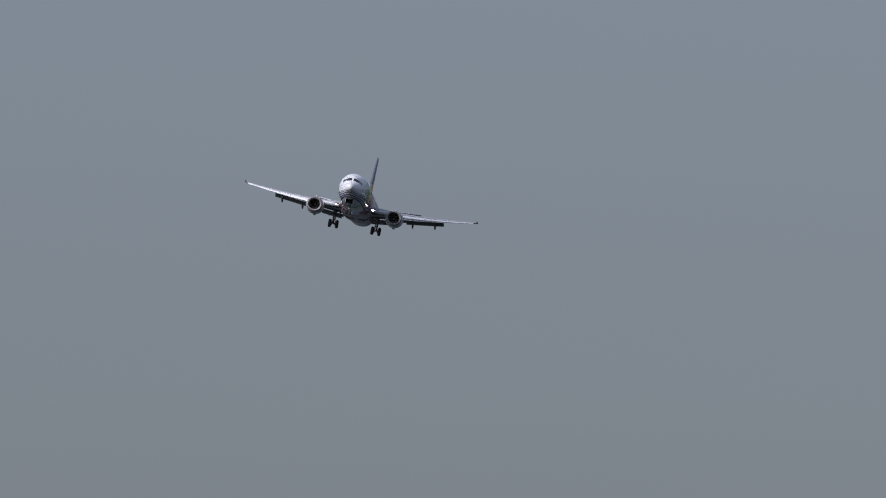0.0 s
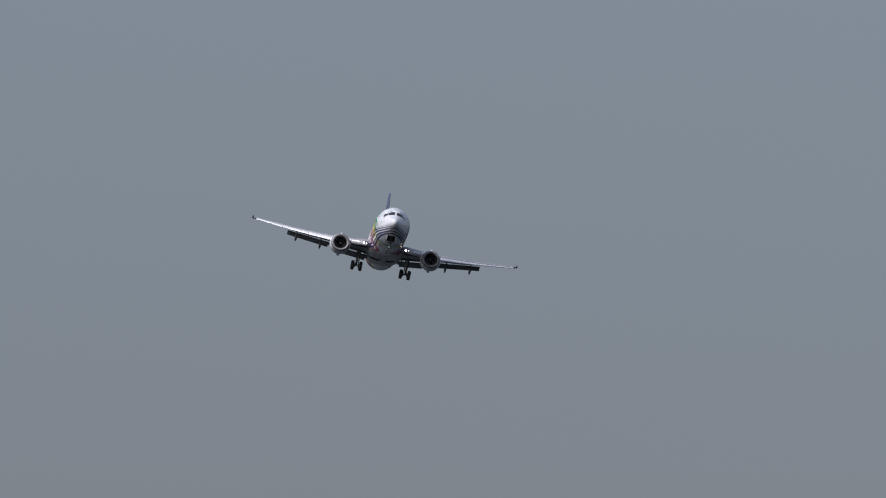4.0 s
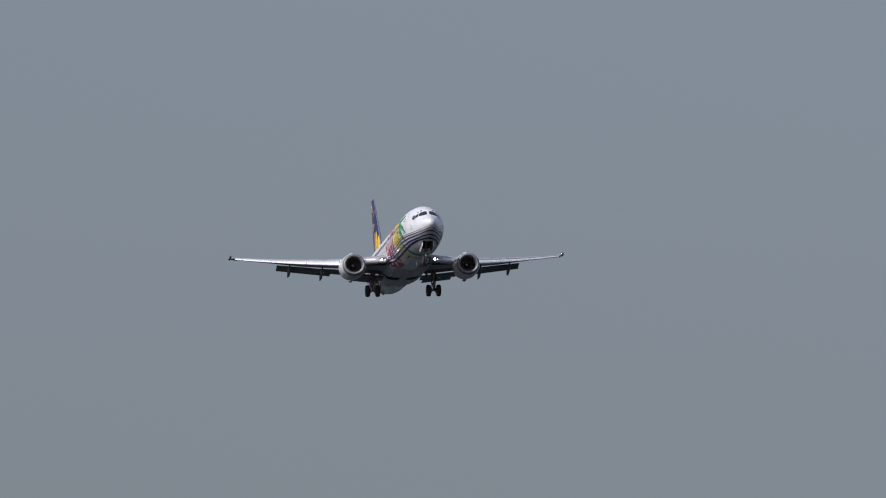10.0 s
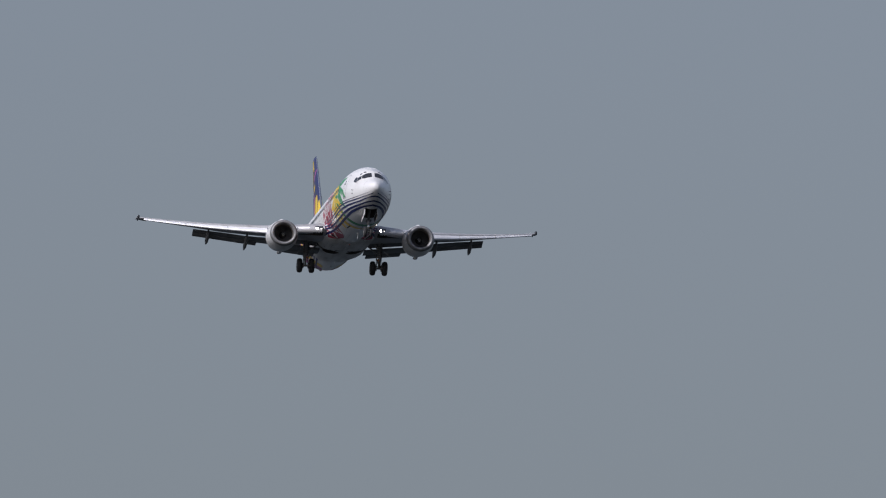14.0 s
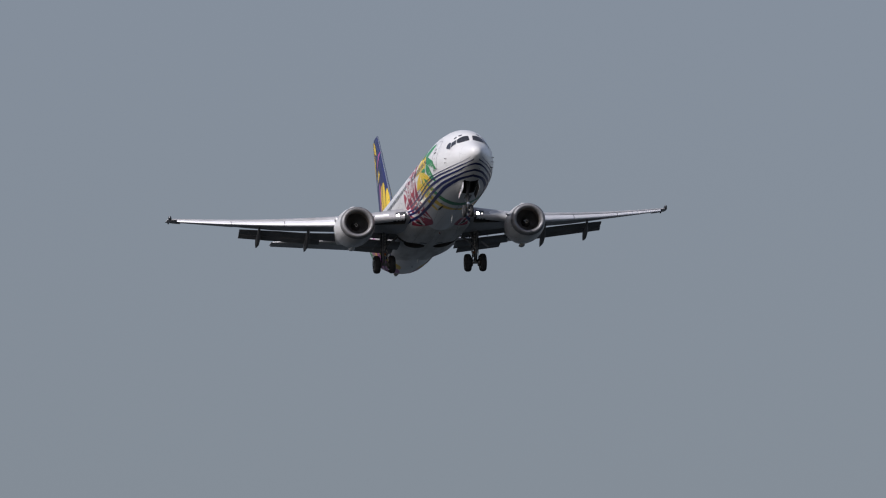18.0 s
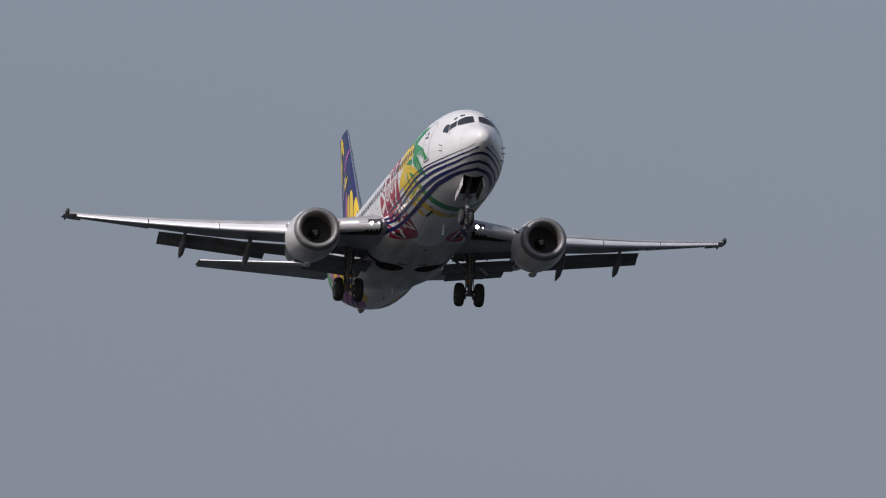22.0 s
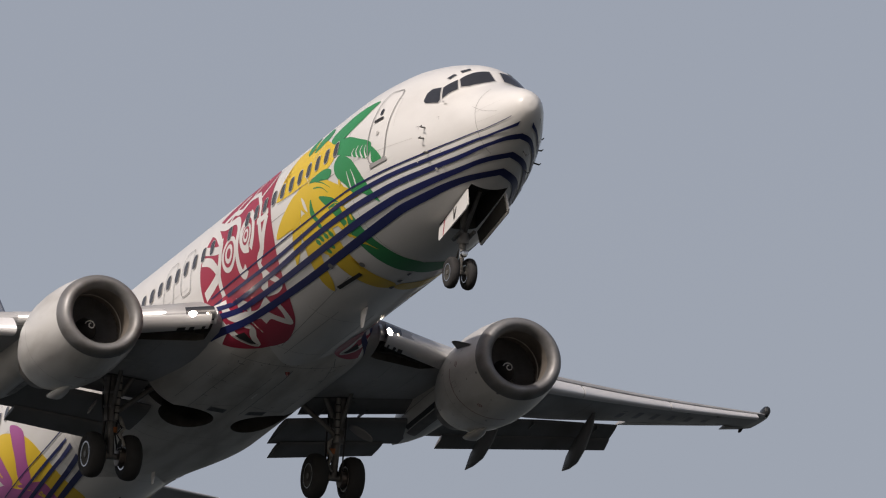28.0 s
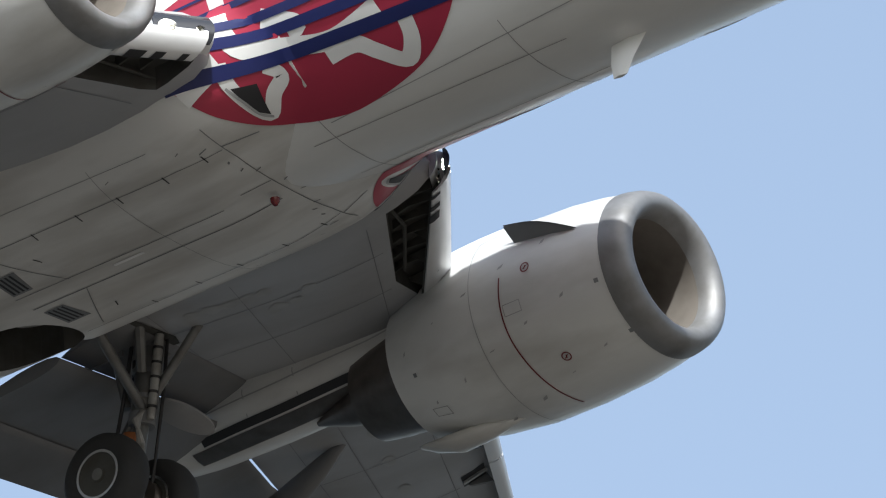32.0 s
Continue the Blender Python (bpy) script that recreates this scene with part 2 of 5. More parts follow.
bmesh.ops.transform(bm, matrix=Matrix.Translation(((BOUNCE_EDGE - 4900) / 2, 0, -1.5)) @ Matrix.Diagonal(((4900 + BOUNCE_EDGE) / 2, 4500, 1, 1)), verts=bm.verts)
tagged(part("water", bm, DARK_BOUNCE, None, "", 0), "unseen near-black sheet, toned for weak bounce light", "water", kind="structure")

# ---- airliner ----
plane = new("airliner")
tagged(plane, "white twin-jet airliner with flower livery, gear and flaps down", "airplane")

# fuselage stations: x, half width, top, bottom, height of greatest width
FUSELAGE = (
    (0.0, 0.01, -0.4, -0.42, -0.41), (0.03, 0.158, -0.261, -0.57, -0.411), (0.18, 0.317, -0.116, -0.74, -0.417), (0.5, 0.485, 0.042, -0.94, -0.42), (1.0, 0.68, 0.235, -1.16, -0.43), (1.4, 0.83, 0.385, -1.31, -0.41), (1.72, 0.94, 0.525, -1.43, -0.39), (2.1, 1.05, 0.865, -1.55, -0.36),
    (2.45, 1.15, 1.095, -1.64, -0.33), (3.0, 1.29, 1.305, -1.76, -0.28), (4.0, 1.518, 1.577, -1.93, -0.174), (5.0, 1.696, 1.748, -2.04, -0.078), (6.5, 1.84, 1.825, -2.13, 0.0), (8.0, 1.88, 1.82, -2.15, 0.0), (26.0, 1.88, 1.82, -2.15, 0.0), (28.0, 1.84, 1.83, -2.06, 0.0),
    (30.0, 1.68, 1.83, -1.74, 0.05), (32.0, 1.38, 1.8, -1.2, 0.2), (34.0, 0.92, 1.66, -0.42, 0.5), (35.6, 0.42, 1.42, 0.35, 0.85), (36.2, 0.17, 1.2, 0.75, 0.97))


def skin(x, deg, off=0.0):
    """A point of the fuselage's skin: station x, angle from the crown (0) over the starboard side (90) to the keel (180)."""
    w, top, bot, mid = smooth_curve(FUSELAGE, x)
    a = radians(deg)
    c, s = math.cos(a), math.sin(a)
    h = (top - mid) if c > 0 else (mid - bot)
    p = Vector((x, w * s, mid + h * c))
    if off:
        nrm = Vector((0, s / max(w, 0.05), c / max(h, 0.05))).normalized()
        e = 0.05
        w2, top2, bot2, mid2 = smooth_curve(FUSELAGE, x + e)
        h2 = (top2 - mid2) if c > 0 else (mid2 - bot2)
        tang = Vector((x + e, w2 * s, mid2 + h2 * c)) - p
        around = Vector((0, w * c, -h * s))
        nrm2 = tang.cross(around)
        if nrm2.length > 1e-6:
            nrm2.normalize()
            nrm = nrm2 if nrm2.dot(nrm) > 0 else -nrm2
        p += nrm * off
    return p


STATIONS = [0.0, 0.006, 0.015, 0.03, 0.05, 0.08, 0.12, 0.17, 0.24, 0.32, 0.4, 0.5] + [0.5 + 0.1 * i for i in range(1, 26)] + [3.0 + 0.25 * i for i in range(1, 21)] + [8.0 + 0.5 * i for i in range(1, 37)] + [26.0 + 0.25 * i for i in range(1, 41)] + [36.2]
SEG = 96
bm = loft([[skin(x, 360 * k / SEG) for k in range(SEG)] for x in STATIONS])
shell = part("fuselage", bm, (WHITE, WELL), plane, "white painted fuselage skin")


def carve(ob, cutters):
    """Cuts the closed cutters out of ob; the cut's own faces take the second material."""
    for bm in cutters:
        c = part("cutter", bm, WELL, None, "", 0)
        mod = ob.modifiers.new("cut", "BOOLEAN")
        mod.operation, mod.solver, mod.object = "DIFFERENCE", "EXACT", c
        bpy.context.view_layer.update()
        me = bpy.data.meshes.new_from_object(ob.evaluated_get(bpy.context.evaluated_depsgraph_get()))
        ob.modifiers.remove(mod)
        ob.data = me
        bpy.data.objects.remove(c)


# bays: nose gear well, two round main wheel wells; near-black walls paint in shade
bay = slab(((2.45, -0.42, -1.3), (4.35, -0.42, -1.3), (4.35, 0.42, -1.3), (2.45, 0.42, -1.3)), (0, 0, -1.6))


# ---- wing ----
def le(y):
    if y < 2.0:
        return 13.85 + (2.0 - y) * 0.95
    return 13.93 + (y - 2.1) * 0.775 if y < 4.9 else 16.1 + (y - 4.9) * 0.622


def te(y):
    return 21.05 - (y - 2) * 0.1 if y < 4.9 else 20.76 + (y - 4.9) * 0.31 if y < 8 else 21.721 + (y - 8) * 0.272


def wz(y):
    u = min(max((y - 2.1) / 12.3, 0), 1)
    return -1.30 + (y - 2.1) * 0.117 - 0.62 * u * (1 - u) + 0.10 * u * u


def lift(y, f):
    """How far the outer wing's section is raised towards its trailing edge."""
    return (0.17 if y < 13.61 else 0.08) * f * f * min(max((y - 8.5) / 2.5, 0), 1)


def foil(f, thick=0.12):
    """Half thickness and camber of the section at chord fraction f."""
    t = 5 * thick * (0.2969 * math.sqrt(f) - 0.126 * f - 0.3516 * f**2 + 0.2843 * f**3 - 0.1036 * f**4)
    return t, 0.06 * f * (1 - f)


def section(y, a=0.0, b=1.0, side=1, n=14, twist=0.0, thick=None):
    """A closed ring of the wing's section from chord fraction a to b."""
    c = te(y) - le(y)
    th = thick or (0.15 - 0.04 * min(max((y - 2) / 8, 0), 1))
    ring = []
    for k in range(n + 1):
        u = 0.5 - 0.5 * math.cos(math.pi * k / n)
        f = b + (a - b) * u
        t, m = foil(f, th)
        ring.append((f, m + t))
    for k in range(1, n + 1):
        u = 0.5 - 0.5 * math.cos(math.pi * k / n)
        f = a + (b - a) * u
        t, m = foil(f, th)
        ring.append((f, m - t))
    return [Vector((le(y) + f * c, y * side, wz(y) + z * c + lift(y, f))) for f, z in ring]


def shifted(ring, side, y, dx, dz, deg, pivot):
    """Moves a section's ring aft by dx and up by dz of its chord, nose-down by deg round the chord fraction pivot."""
    c = te(y) - le(y)
    o = Vector((le(y) + pivot * c, y * side, wz(y)))
    rot = Matrix.Rotation(radians(deg), 3, "Y")
    return [rot @ (p - o) + o + Vector((dx * c, 0, dz * c)) for p in ring]


def make_wing(side):
    name = "starboard" if side > 0 else "port"
    ys = [1.0, 1.7, 2.1, 2.6, 3.4, 4.2, 4.9, 5.6, 6.2, 6.8, 7.4, 8.0, 8.6, 9.2, 9.8, 10.3, 10.75]
    w = part("wing", loft([section(y, 0.0, 0.71, side) for y in ys]), (GREY, WELL), plane, "grey wing with bare metal leading edge")
    ys2 = [10.75, 11.6, 12.6, 13.6, 14.1]
    part("outer_wing", loft([section(y, 0.0, 0.76, side) for y in ys2]), GREY, w)
    part("aileron", loft([section(y, 0.765, 1.0, side, thick=0.12) for y in (10.8, 12.0, 13.2, 13.6)]), GREY, w)
    rings = []
    for y, k in ((13.62, 1.0), (14.1, 1.0), (14.3, 0.75), (14.42, 0.35)):
        r = section(y, 0.0 if y > 14 else 0.76, 1.0, side)
        mid = sum(r, Vector()) / len(r)
        rings.append([mid + Vector(((p - mid).x * (0.6 + 0.4 * k), (p - mid).y, (p - mid).z * k)) for p in r])
    part("wing_tip", loft(rings[1:]), GREY, w)
    part("tip_trailing_edge", loft([section(y, 0.765, 1.0, side) for y in (13.62, 14.1)]), GREY, w)
    def low(y, f, off):
        c = te(y) - le(y)
        th = 0.15 - 0.04 * min(max((y - 2) / 8, 0), 1)
        t, m = foil(f, th)
        return Vector((le(y) + f * c, y * side, wz(y) + (m - t) * c + lift(y, f) - off))

    # slats, drooped forward
    for a, b in ((5.7, 8.3), (8.34, 11.1), (11.14, 13.95)):
        rs = []
        for y in [a + (b - a) * q / 6 for q in range(7)]:
            c, th = te(y) - le(y), 0.15 - 0.04 * min(max((y - 2) / 8, 0), 1)
            skin_up = [(f, foil(f, th)[1] + foil(f, th)[0]) for f in (0.175, 0.13, 0.09, 0.055, 0.028, 0.01, 0.002)]
            skin_low = [(f, foil(f, th)[1] - foil(f, th)[0]) for f in (0.0, 0.006, 0.018, 0.034, 0.046)]
            back = [(0.050, skin_low[-1][1] + 0.006), (0.045, 0.0), (0.06, 0.022), (0.10, skin_up[1][1] - 0.012), (0.172, skin_up[0][1] - 0.004)]
            ring = [Vector((le(y) + f * c, y * side, wz(y) + z * c)) for f, z in skin_up + skin_low + back]
            rs.append(shifted(ring, side, y, -0.065, -0.045, -22, 0.1))
        part("slat", loft(rs), SLAT, w, "bare metal leading edge slat")
        # a black patch paints the shaded opening of each track; a light rib crosses it
        for y in (a + 0.55, b - 0.55):
            part("track_shade_patch", slab([low(y + u, f, 0.006) for u, f in ((-0.16, 0.03), (0.16, 0.03), (0.13, 0.125), (-0.13, 0.125))], (0, 0, -0.004)), BLACK, w, "flat black patch painted for shade in a slat track opening")
            part("track_rib", slab([low(y + u, f, 0.012) for u, f in ((-0.03, 0.02), (0.01, 0.02), (0.01, 0.12), (-0.03, 0.12))], (0, 0, -0.035)), PATCH, w, "light grey slat track rib")
    # open bay behind the inboard leading edge; near-black faces and ribs carry its shade
    edge = ((1.95, 0.05, 0.80), (3.5, 0.10, 0.75), (4.12, 0.20, 0.42))
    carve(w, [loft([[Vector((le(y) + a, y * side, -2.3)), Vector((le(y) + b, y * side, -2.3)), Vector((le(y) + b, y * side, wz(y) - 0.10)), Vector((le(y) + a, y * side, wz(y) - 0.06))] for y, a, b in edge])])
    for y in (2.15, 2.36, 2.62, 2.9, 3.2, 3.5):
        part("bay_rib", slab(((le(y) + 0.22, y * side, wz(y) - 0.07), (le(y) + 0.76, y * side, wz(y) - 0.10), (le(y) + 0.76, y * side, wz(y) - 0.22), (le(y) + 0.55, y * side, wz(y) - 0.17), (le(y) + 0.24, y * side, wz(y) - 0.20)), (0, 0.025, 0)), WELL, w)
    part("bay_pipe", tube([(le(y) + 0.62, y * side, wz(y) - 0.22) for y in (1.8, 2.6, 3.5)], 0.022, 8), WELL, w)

    # trailing edge flaps: curved panels hung below the wing with open slots between them
    def panel(name, rows, thick, mat=FLAP, label="", parent=w):
        """A flap between nose and tail points; rows of (y, nose x, nose z, tail x, tail z)."""
        rings = []
        for y, nx, nz, tx, tz in rows:
            n, d = Vector((nx, y * side, nz)), Vector((tx - nx, 0, tz - nz))
            up = Vector((-d.z, 0, d.x))
            fr = [0.5 - 0.5 * math.cos(math.pi * q / 9) for q in range(10)]
            over = [n + d * u + up * (foil(u, thick)[0] + 0.05 * u * (1 - u)) for u in reversed(fr)]
            under = [n + d * u + up * (-foil(u, thick)[0] + 0.05 * u * (1 - u)) for u in fr[1:]]
            rings.append(over + under)
        return part(name, loft(rings), mat, parent, label)

    panel("fore_flap", ((1.9, 18.2, -1.56, 19.12, -1.775), (4.5, 18.55, -1.32, 19.15, -1.50)), 0.13)
    panel("flap", ((1.62, 18.92, -1.965, 20.3, -2.14), (3.2, 18.95, -1.78, 20.3, -1.97), (4.75, 19.02, -1.62, 20.34, -1.83)), 0.13, label="grey slotted trailing edge flap")
    panel("aft_flap", ((1.88, 20.16, -2.12, 21.0, -2.255), (4.35, 20.18, -1.86, 20.92, -1.99)), 0.12)
    rows, aft = [], []
    for y in (4.95, 5.95, 5.97, 7.0, 8.4, 9.6, 10.43):
        c = te(y) - le(y)
        t, m = foil(0.71, 0.15 - 0.04 * min(max((y - 2) / 8, 0), 1))
        shut = min(max((y - 7.0) / 1.4, 0), 1)
        nx, nz = le(y) + 0.71 * c - 0.03 - 0.13 * shut, wz(y) + (m - t) * c - 0.105 + 0.035 * shut
        f = (y - 5.98) / 4.62
        tx, tz = 21.28 + 0.97 * f, -1.565 + 0.68 * f
        k = 0.70 if y < 5.96 else 0.66
        rows.append((y, nx, nz, nx + (tx - nx) * k, nz + (tz - nz) * k + 0.05))
        if y > 5.96:
            aft.append((y, nx + (tx - nx) * 0.6, nz + (tz - nz) * 0.6 + 0.035, tx, tz))
    panel("flap", rows, 0.13, label="grey slotted trailing edge flap")
    panel("aft_flap", aft, 0.13)
    for y in (2.45, 3.5, 8.1, 9.9):
        c = te(y) - le(y)
        x, z = le(y) + 0.66 * c, wz(y) - (0.05 * c)
        part("flap_hinge", slab(((x, y * side, z), (x + 0.6, y * side, z - 0.06), (x + 0.6, y * side, z - 0.11), (x, y * side, z - 0.1)), (0, 0.03, 0)), DARKGREY, w)
    # spoilers closing the upper surface ahead of the flaps
    for a, b in ((2.1, 4.6), (5.5, 8.0), (8.04, 10.6)):
        rings = []
        for y in (a, b):
            top = section(y, 0.69, 0.80 if a < 4 else 0.755, side, 4)
            rings.append([top[4], top[2], top[0], top[0] - Vector((0, 0, 0.02)), top[4] - Vector((0, 0, 0.05))])
        part("spoiler", loft(rings), GREY, w, "grey spoiler panel")
    # flap track fairings
    for y, ex, ez in ((6.8, 21.5, -1.91), (9.44, 22.29, -1.46)):
        c = te(y) - le(y)
        top = Vector((le(y) + 0.42 * c, y * side, wz(y) - 0.03 * c))
        end = Vector((ex, y * side, ez))
        rings = []
        for f, h, b in ((0, 0.03, 0.03), (0.15, 0.14, 0.09), (0.4, 0.22, 0.13), (0.62, 0.24, 0.125), (0.82, 0.17, 0.075), (1.0, 0.012, 0.01)):
            p = top.lerp(end, f) + Vector((0, 0, -0.16 * math.sin(math.pi * min(f * 1.1, 1))))
            rings.append([p + Vector((0, b * math.cos(q), h * math.sin(q))) for q in [2 * math.pi * k / 16 for k in range(16)]])
        part("flap_fairing", loft(rings), FLAP, w, "pointed flap track fairing")
    # navigation light at the tip
    part("navigation_light", loft([[Vector((le(14.3) + x, side * (14.30 + b * math.sin(q)), wz(14.3) + 0.10 + h * math.cos(q))) for q in [2 * math.pi * k / 14 for k in range(14)]] for x, b, h in ((-0.04, 0.01, 0.02), (0.0, 0.07, 0.10), (0.10, 0.09, 0.13), (0.26, 0.09, 0.12), (0.36, 0.02, 0.03))]), NAVLAMP, w, "dark glass wing tip light")
    part("tip_tail_light", loft([[Vector((te(14.2) + x, side * (14.22 + b * math.sin(q)), wz(14.2) + 0.13 + z + h * math.cos(q))) for q in [2 * math.pi * k / 10 for k in range(10)]] for x, b, h, z in ((-0.24, 0.01, 0.01, 0.0), (-0.12, 0.04, 0.05, -0.02), (0.0, 0.045, 0.06, -0.05), (0.07, 0.03, 0.03, -0.08))]), BLACK, w, "small black tail light housing at the tip")
    # hinged flap under the leading edge, inboard of the engine: its lip reaches back over the open bay
    def krueger(y, x, z):
        """A point of the hinged leading edge flap; it is deeper outboard."""
        k = (y - 2.12) / 2.08
        return Vector((le(y) + x * (1 + 0.5 * k), y * side, wz(y) + z * (1 + 0.12 * k)))

    face = ((0.03, 0.02), (-0.02, -0.04), (-0.01, -0.12), (0.05, -0.20), (0.13, -0.255), (0.21, -0.292), (0.245, -0.298))
    liner = ((0.255, -0.285), (0.21, -0.262), (0.13, -0.215), (0.07, -0.13), (0.07, -0.02))
    kf = part("krueger_flap", loft([[krueger(y, *v) for v in face + liner] for y in (2.06, 2.6, 3.2, 4.18)]), EDGE, w, "light metal hinged leading edge flap")
    # back of the flap: its shade is put into a near-black sheet
    part("krueger_back_shade", loft([[krueger(y, x + 0.004, z) for x, z in liner[:4]] + [krueger(y, x + 0.02, z + 0.012) for x, z in reversed(liner[:4])] for y in (2.1, 3.0, 4.14)]), WELL, w, "near-black inner face of the leading edge flap, shade in its colour")
    # arms take the same near-black shade colour as the bay
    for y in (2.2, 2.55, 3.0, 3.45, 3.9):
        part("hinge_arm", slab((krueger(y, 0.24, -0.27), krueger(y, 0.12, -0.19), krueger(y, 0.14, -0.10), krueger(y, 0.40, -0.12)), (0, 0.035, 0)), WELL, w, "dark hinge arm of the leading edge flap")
    for y, h in ((2.16, 0.06), (2.37, 0.09), (2.56, 0.15)):
        bm = bmesh.new()
        rows = [[bm.verts.new(krueger(y + u * h / 2, x, z)) for u in (-1, 1)] for x, z in ((0.135, -0.267), (0.205, -0.299), (0.25, -0.306), (0.262, -0.290))]
        for (a, b), (c, d) in zip(rows, rows[1:]):
            bm.faces.new((a, b, d, c))
        part("hinge_slot", bm, BLACK, w, "dark hinge slot")
    part("flap_joint", slab([krueger(y, x, z - 0.004) for y, x, z in ((3.72, 0.0, -0.12), (3.735, 0.0, -0.12), (3.735, 0.13, -0.255), (3.72, 0.13, -0.255))], (0, 0, 0.004)), SEAL, w)
    nose = part("leading_edge", loft([[p + Vector((-0.006, 0, 0.004)) for p in section(y, 0.0, f, side, 10)] for y, f in ((1.9, 0.016), (3.0, 0.016), (3.85, 0.02), (3.95, 0.07), (4.9, 0.075), (5.6, 0.075))]), EDGE, w, "bare metal leading edge")
    # landing lights at the bottom of round holes in the wing root
    pane = part("lamp_window", loft([[p + Vector((-0.010, 0, 0.004)) for p in section(y, 0.0, 0.012, side, 6)] for y in (2.0, 2.25, 2.52)]), GLASS, w, "dark lamp window in the leading edge")
    for y, r, mat in ((2.40, 0.07 if side > 0 else 0.035, LAMP if side > 0 else LAMP_DIM), (2.12, 0.035 if side > 0 else 0.08, LAMP_DIM if side > 0 else LAMP)):
        at = Vector((le(y), y * side, wz(y) - 0.012))
        for ob in (w, nose, pane, kf):
            carve(ob, [lathe(((-0.3, r * 1.1), (0.2, r * 1.1)), at, "x", 24)])
        part("landing_light", lathe(((0.07, 0.005), (0.075, r * 0.6), (0.09, r), (0.19, r)), at, "x", 24), mat, w, "landing light")
        part("lamp_housing", lathe(((0.085, r * 1.02), (0.05, r * 1.09), (0.18, r * 1.09), (0.18, r * 1.02)), at, "x", 24, caps=False), METAL, w, "bright metal lamp housing")

    def wing_line(name, pts, width, mat, label=""):
        """A thin joint on the wing's underside along (span, chord fraction) points."""
        bm = bmesh.new()
        rows = []
        for (ya, fa), (yb, fb) in zip(pts, pts[1:]):
            k = max(2, int(abs(yb - ya) / 0.35) + int(abs(fb - fa) / 0.04))
            rows += [(ya + (yb - ya) * q / k, fa + (fb - fa) * q / k) for q in range(k)]
        rows.append(pts[-1])
        ps = [low(y, f, 0.006) for y, f in rows]
        a, b = [], []
        for i, p in enumerate(ps):
            d = (ps[min(i + 1, len(ps) - 1)] - ps[max(i - 1, 0)]).normalized()
            n = d.cross(Vector((0, 0, 1))).normalized() * width / 2
            a.append(bm.verts.new(p + n))
            b.append(bm.verts.new(p - n))
        for i in range(len(a) - 1):
            bm.faces.new((a[i], a[i + 1], b[i + 1], b[i]))
        part(name, bm, mat, w, label)

    # flat near-black patch: painted shade where the leg leaves the wing
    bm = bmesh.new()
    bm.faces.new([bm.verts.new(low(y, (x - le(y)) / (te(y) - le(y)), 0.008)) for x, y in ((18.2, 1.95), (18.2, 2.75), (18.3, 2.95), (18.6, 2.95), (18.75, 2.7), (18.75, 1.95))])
    part("leg_bay_shade", bm, WELL, w, "flat dark patch painted for shade round the gear leg")
    for f in (0.16, 0.42, 0.58):
        wing_line("wing_seam", ((2.0, f), (5.6, f), (10.75, f)), 0.009, WINGSEAM)
    for y in (2.7, 3.6, 4.6, 5.8, 7.6, 9.0, 10.4, 12.0):
        wing_line("wing_seam", ((y, 0.14), (y, 0.70)), 0.008, WINGSEAM)
    for k in range(9):
        y = 5.9 + 0.85 * k
        bm = bmesh.new()
        bm.faces.new([bm.verts.new(low(y + 0.13 * math.cos(2 * math.pi * q / 14), 0.33 + 0.09 / (te(y) - le(y)) * math.sin(2 * math.pi * q / 14), 0.006)) for q in range(14)])
        part("tank_panel", bm, PATCH, w)
    # lighter irregular patches along the inner wing's underside
    for k, (y, x, r) in enumerate(((2.41, 3.53, 0.10), (2.41, 3.26, 0.11), (2.44, 3.02, 0.10), (2.45, 2.79, 0.11), (2.44, 2.56, 0.09), (2.92, 2.36, 0.11), (2.74, 1.94, 0.10), (2.9, 2.1, 0.08))):
        c = te(y) - le(y)
        bm = bmesh.new()
        bm.faces.new([bm.verts.new(low(y + r * (1 + 0.18 * math.sin(3 * u + k)) * math.cos(u), (x + 1.15 * r * (1 + 0.15 * math.cos(2 * u + 2 * k)) * math.sin(u)) / c, 0.006)) for u in [2 * math.pi * q / 18 for q in range(18)]])
        part("tank_panel", bm, PATCH, w, "lighter irregular patch on the wing underside")
    if side < 0:
        for k in range(6):
            y0 = 10.1 + 0.5 * k
            bm = bmesh.new()
            bm.faces.new([bm.verts.new(low(y, f, 0.008)) for y, f in ((y0, 0.29), (y0 + 0.16, 0.29), (y0 + 0.22, 0.53), (y0 + 0.06, 0.53))])
            part("marking_bar", bm, MARKING, w, "plain faded blue bar")
    # slat tracks behind the slats
    for k in range(8):
        y = 6.2 + 0.95 * k
        p = low(y, 0.03, -0.02)
        part("slat_track", slab((p, p + Vector((0.25, 0, -0.02)), p + Vector((0.22, 0, -0.10)), p + Vector((-0.1, 0, -0.16))), (0, 0.04, 0)), DARKGREY, w)
    return w


wings = [make_wing(s) for s in (1, -1)]

# wing to body fairing
def ease(v):
    v = min(max(v, 0.0), 1.0)
    return v * v * (3 - 2 * v)


def girdle(x):
    """The belly fairing's section at x: half width, height of its widest line, depth below it, squareness."""
    k, wide = ease((x - 13.6) / 1.9) * ease((25.2 - x) / 4.0), ease((x - 13.4) / 1.5) * ease((25.2 - x) / 4.0)
    drop = 0.42 * (wide - k) if x < 16 else 0.0
    return 1.60 + 0.42 * wide, -0.9 - drop, 1.18 + 0.16 * k - drop, 2 + 0.7 * k


rings = []
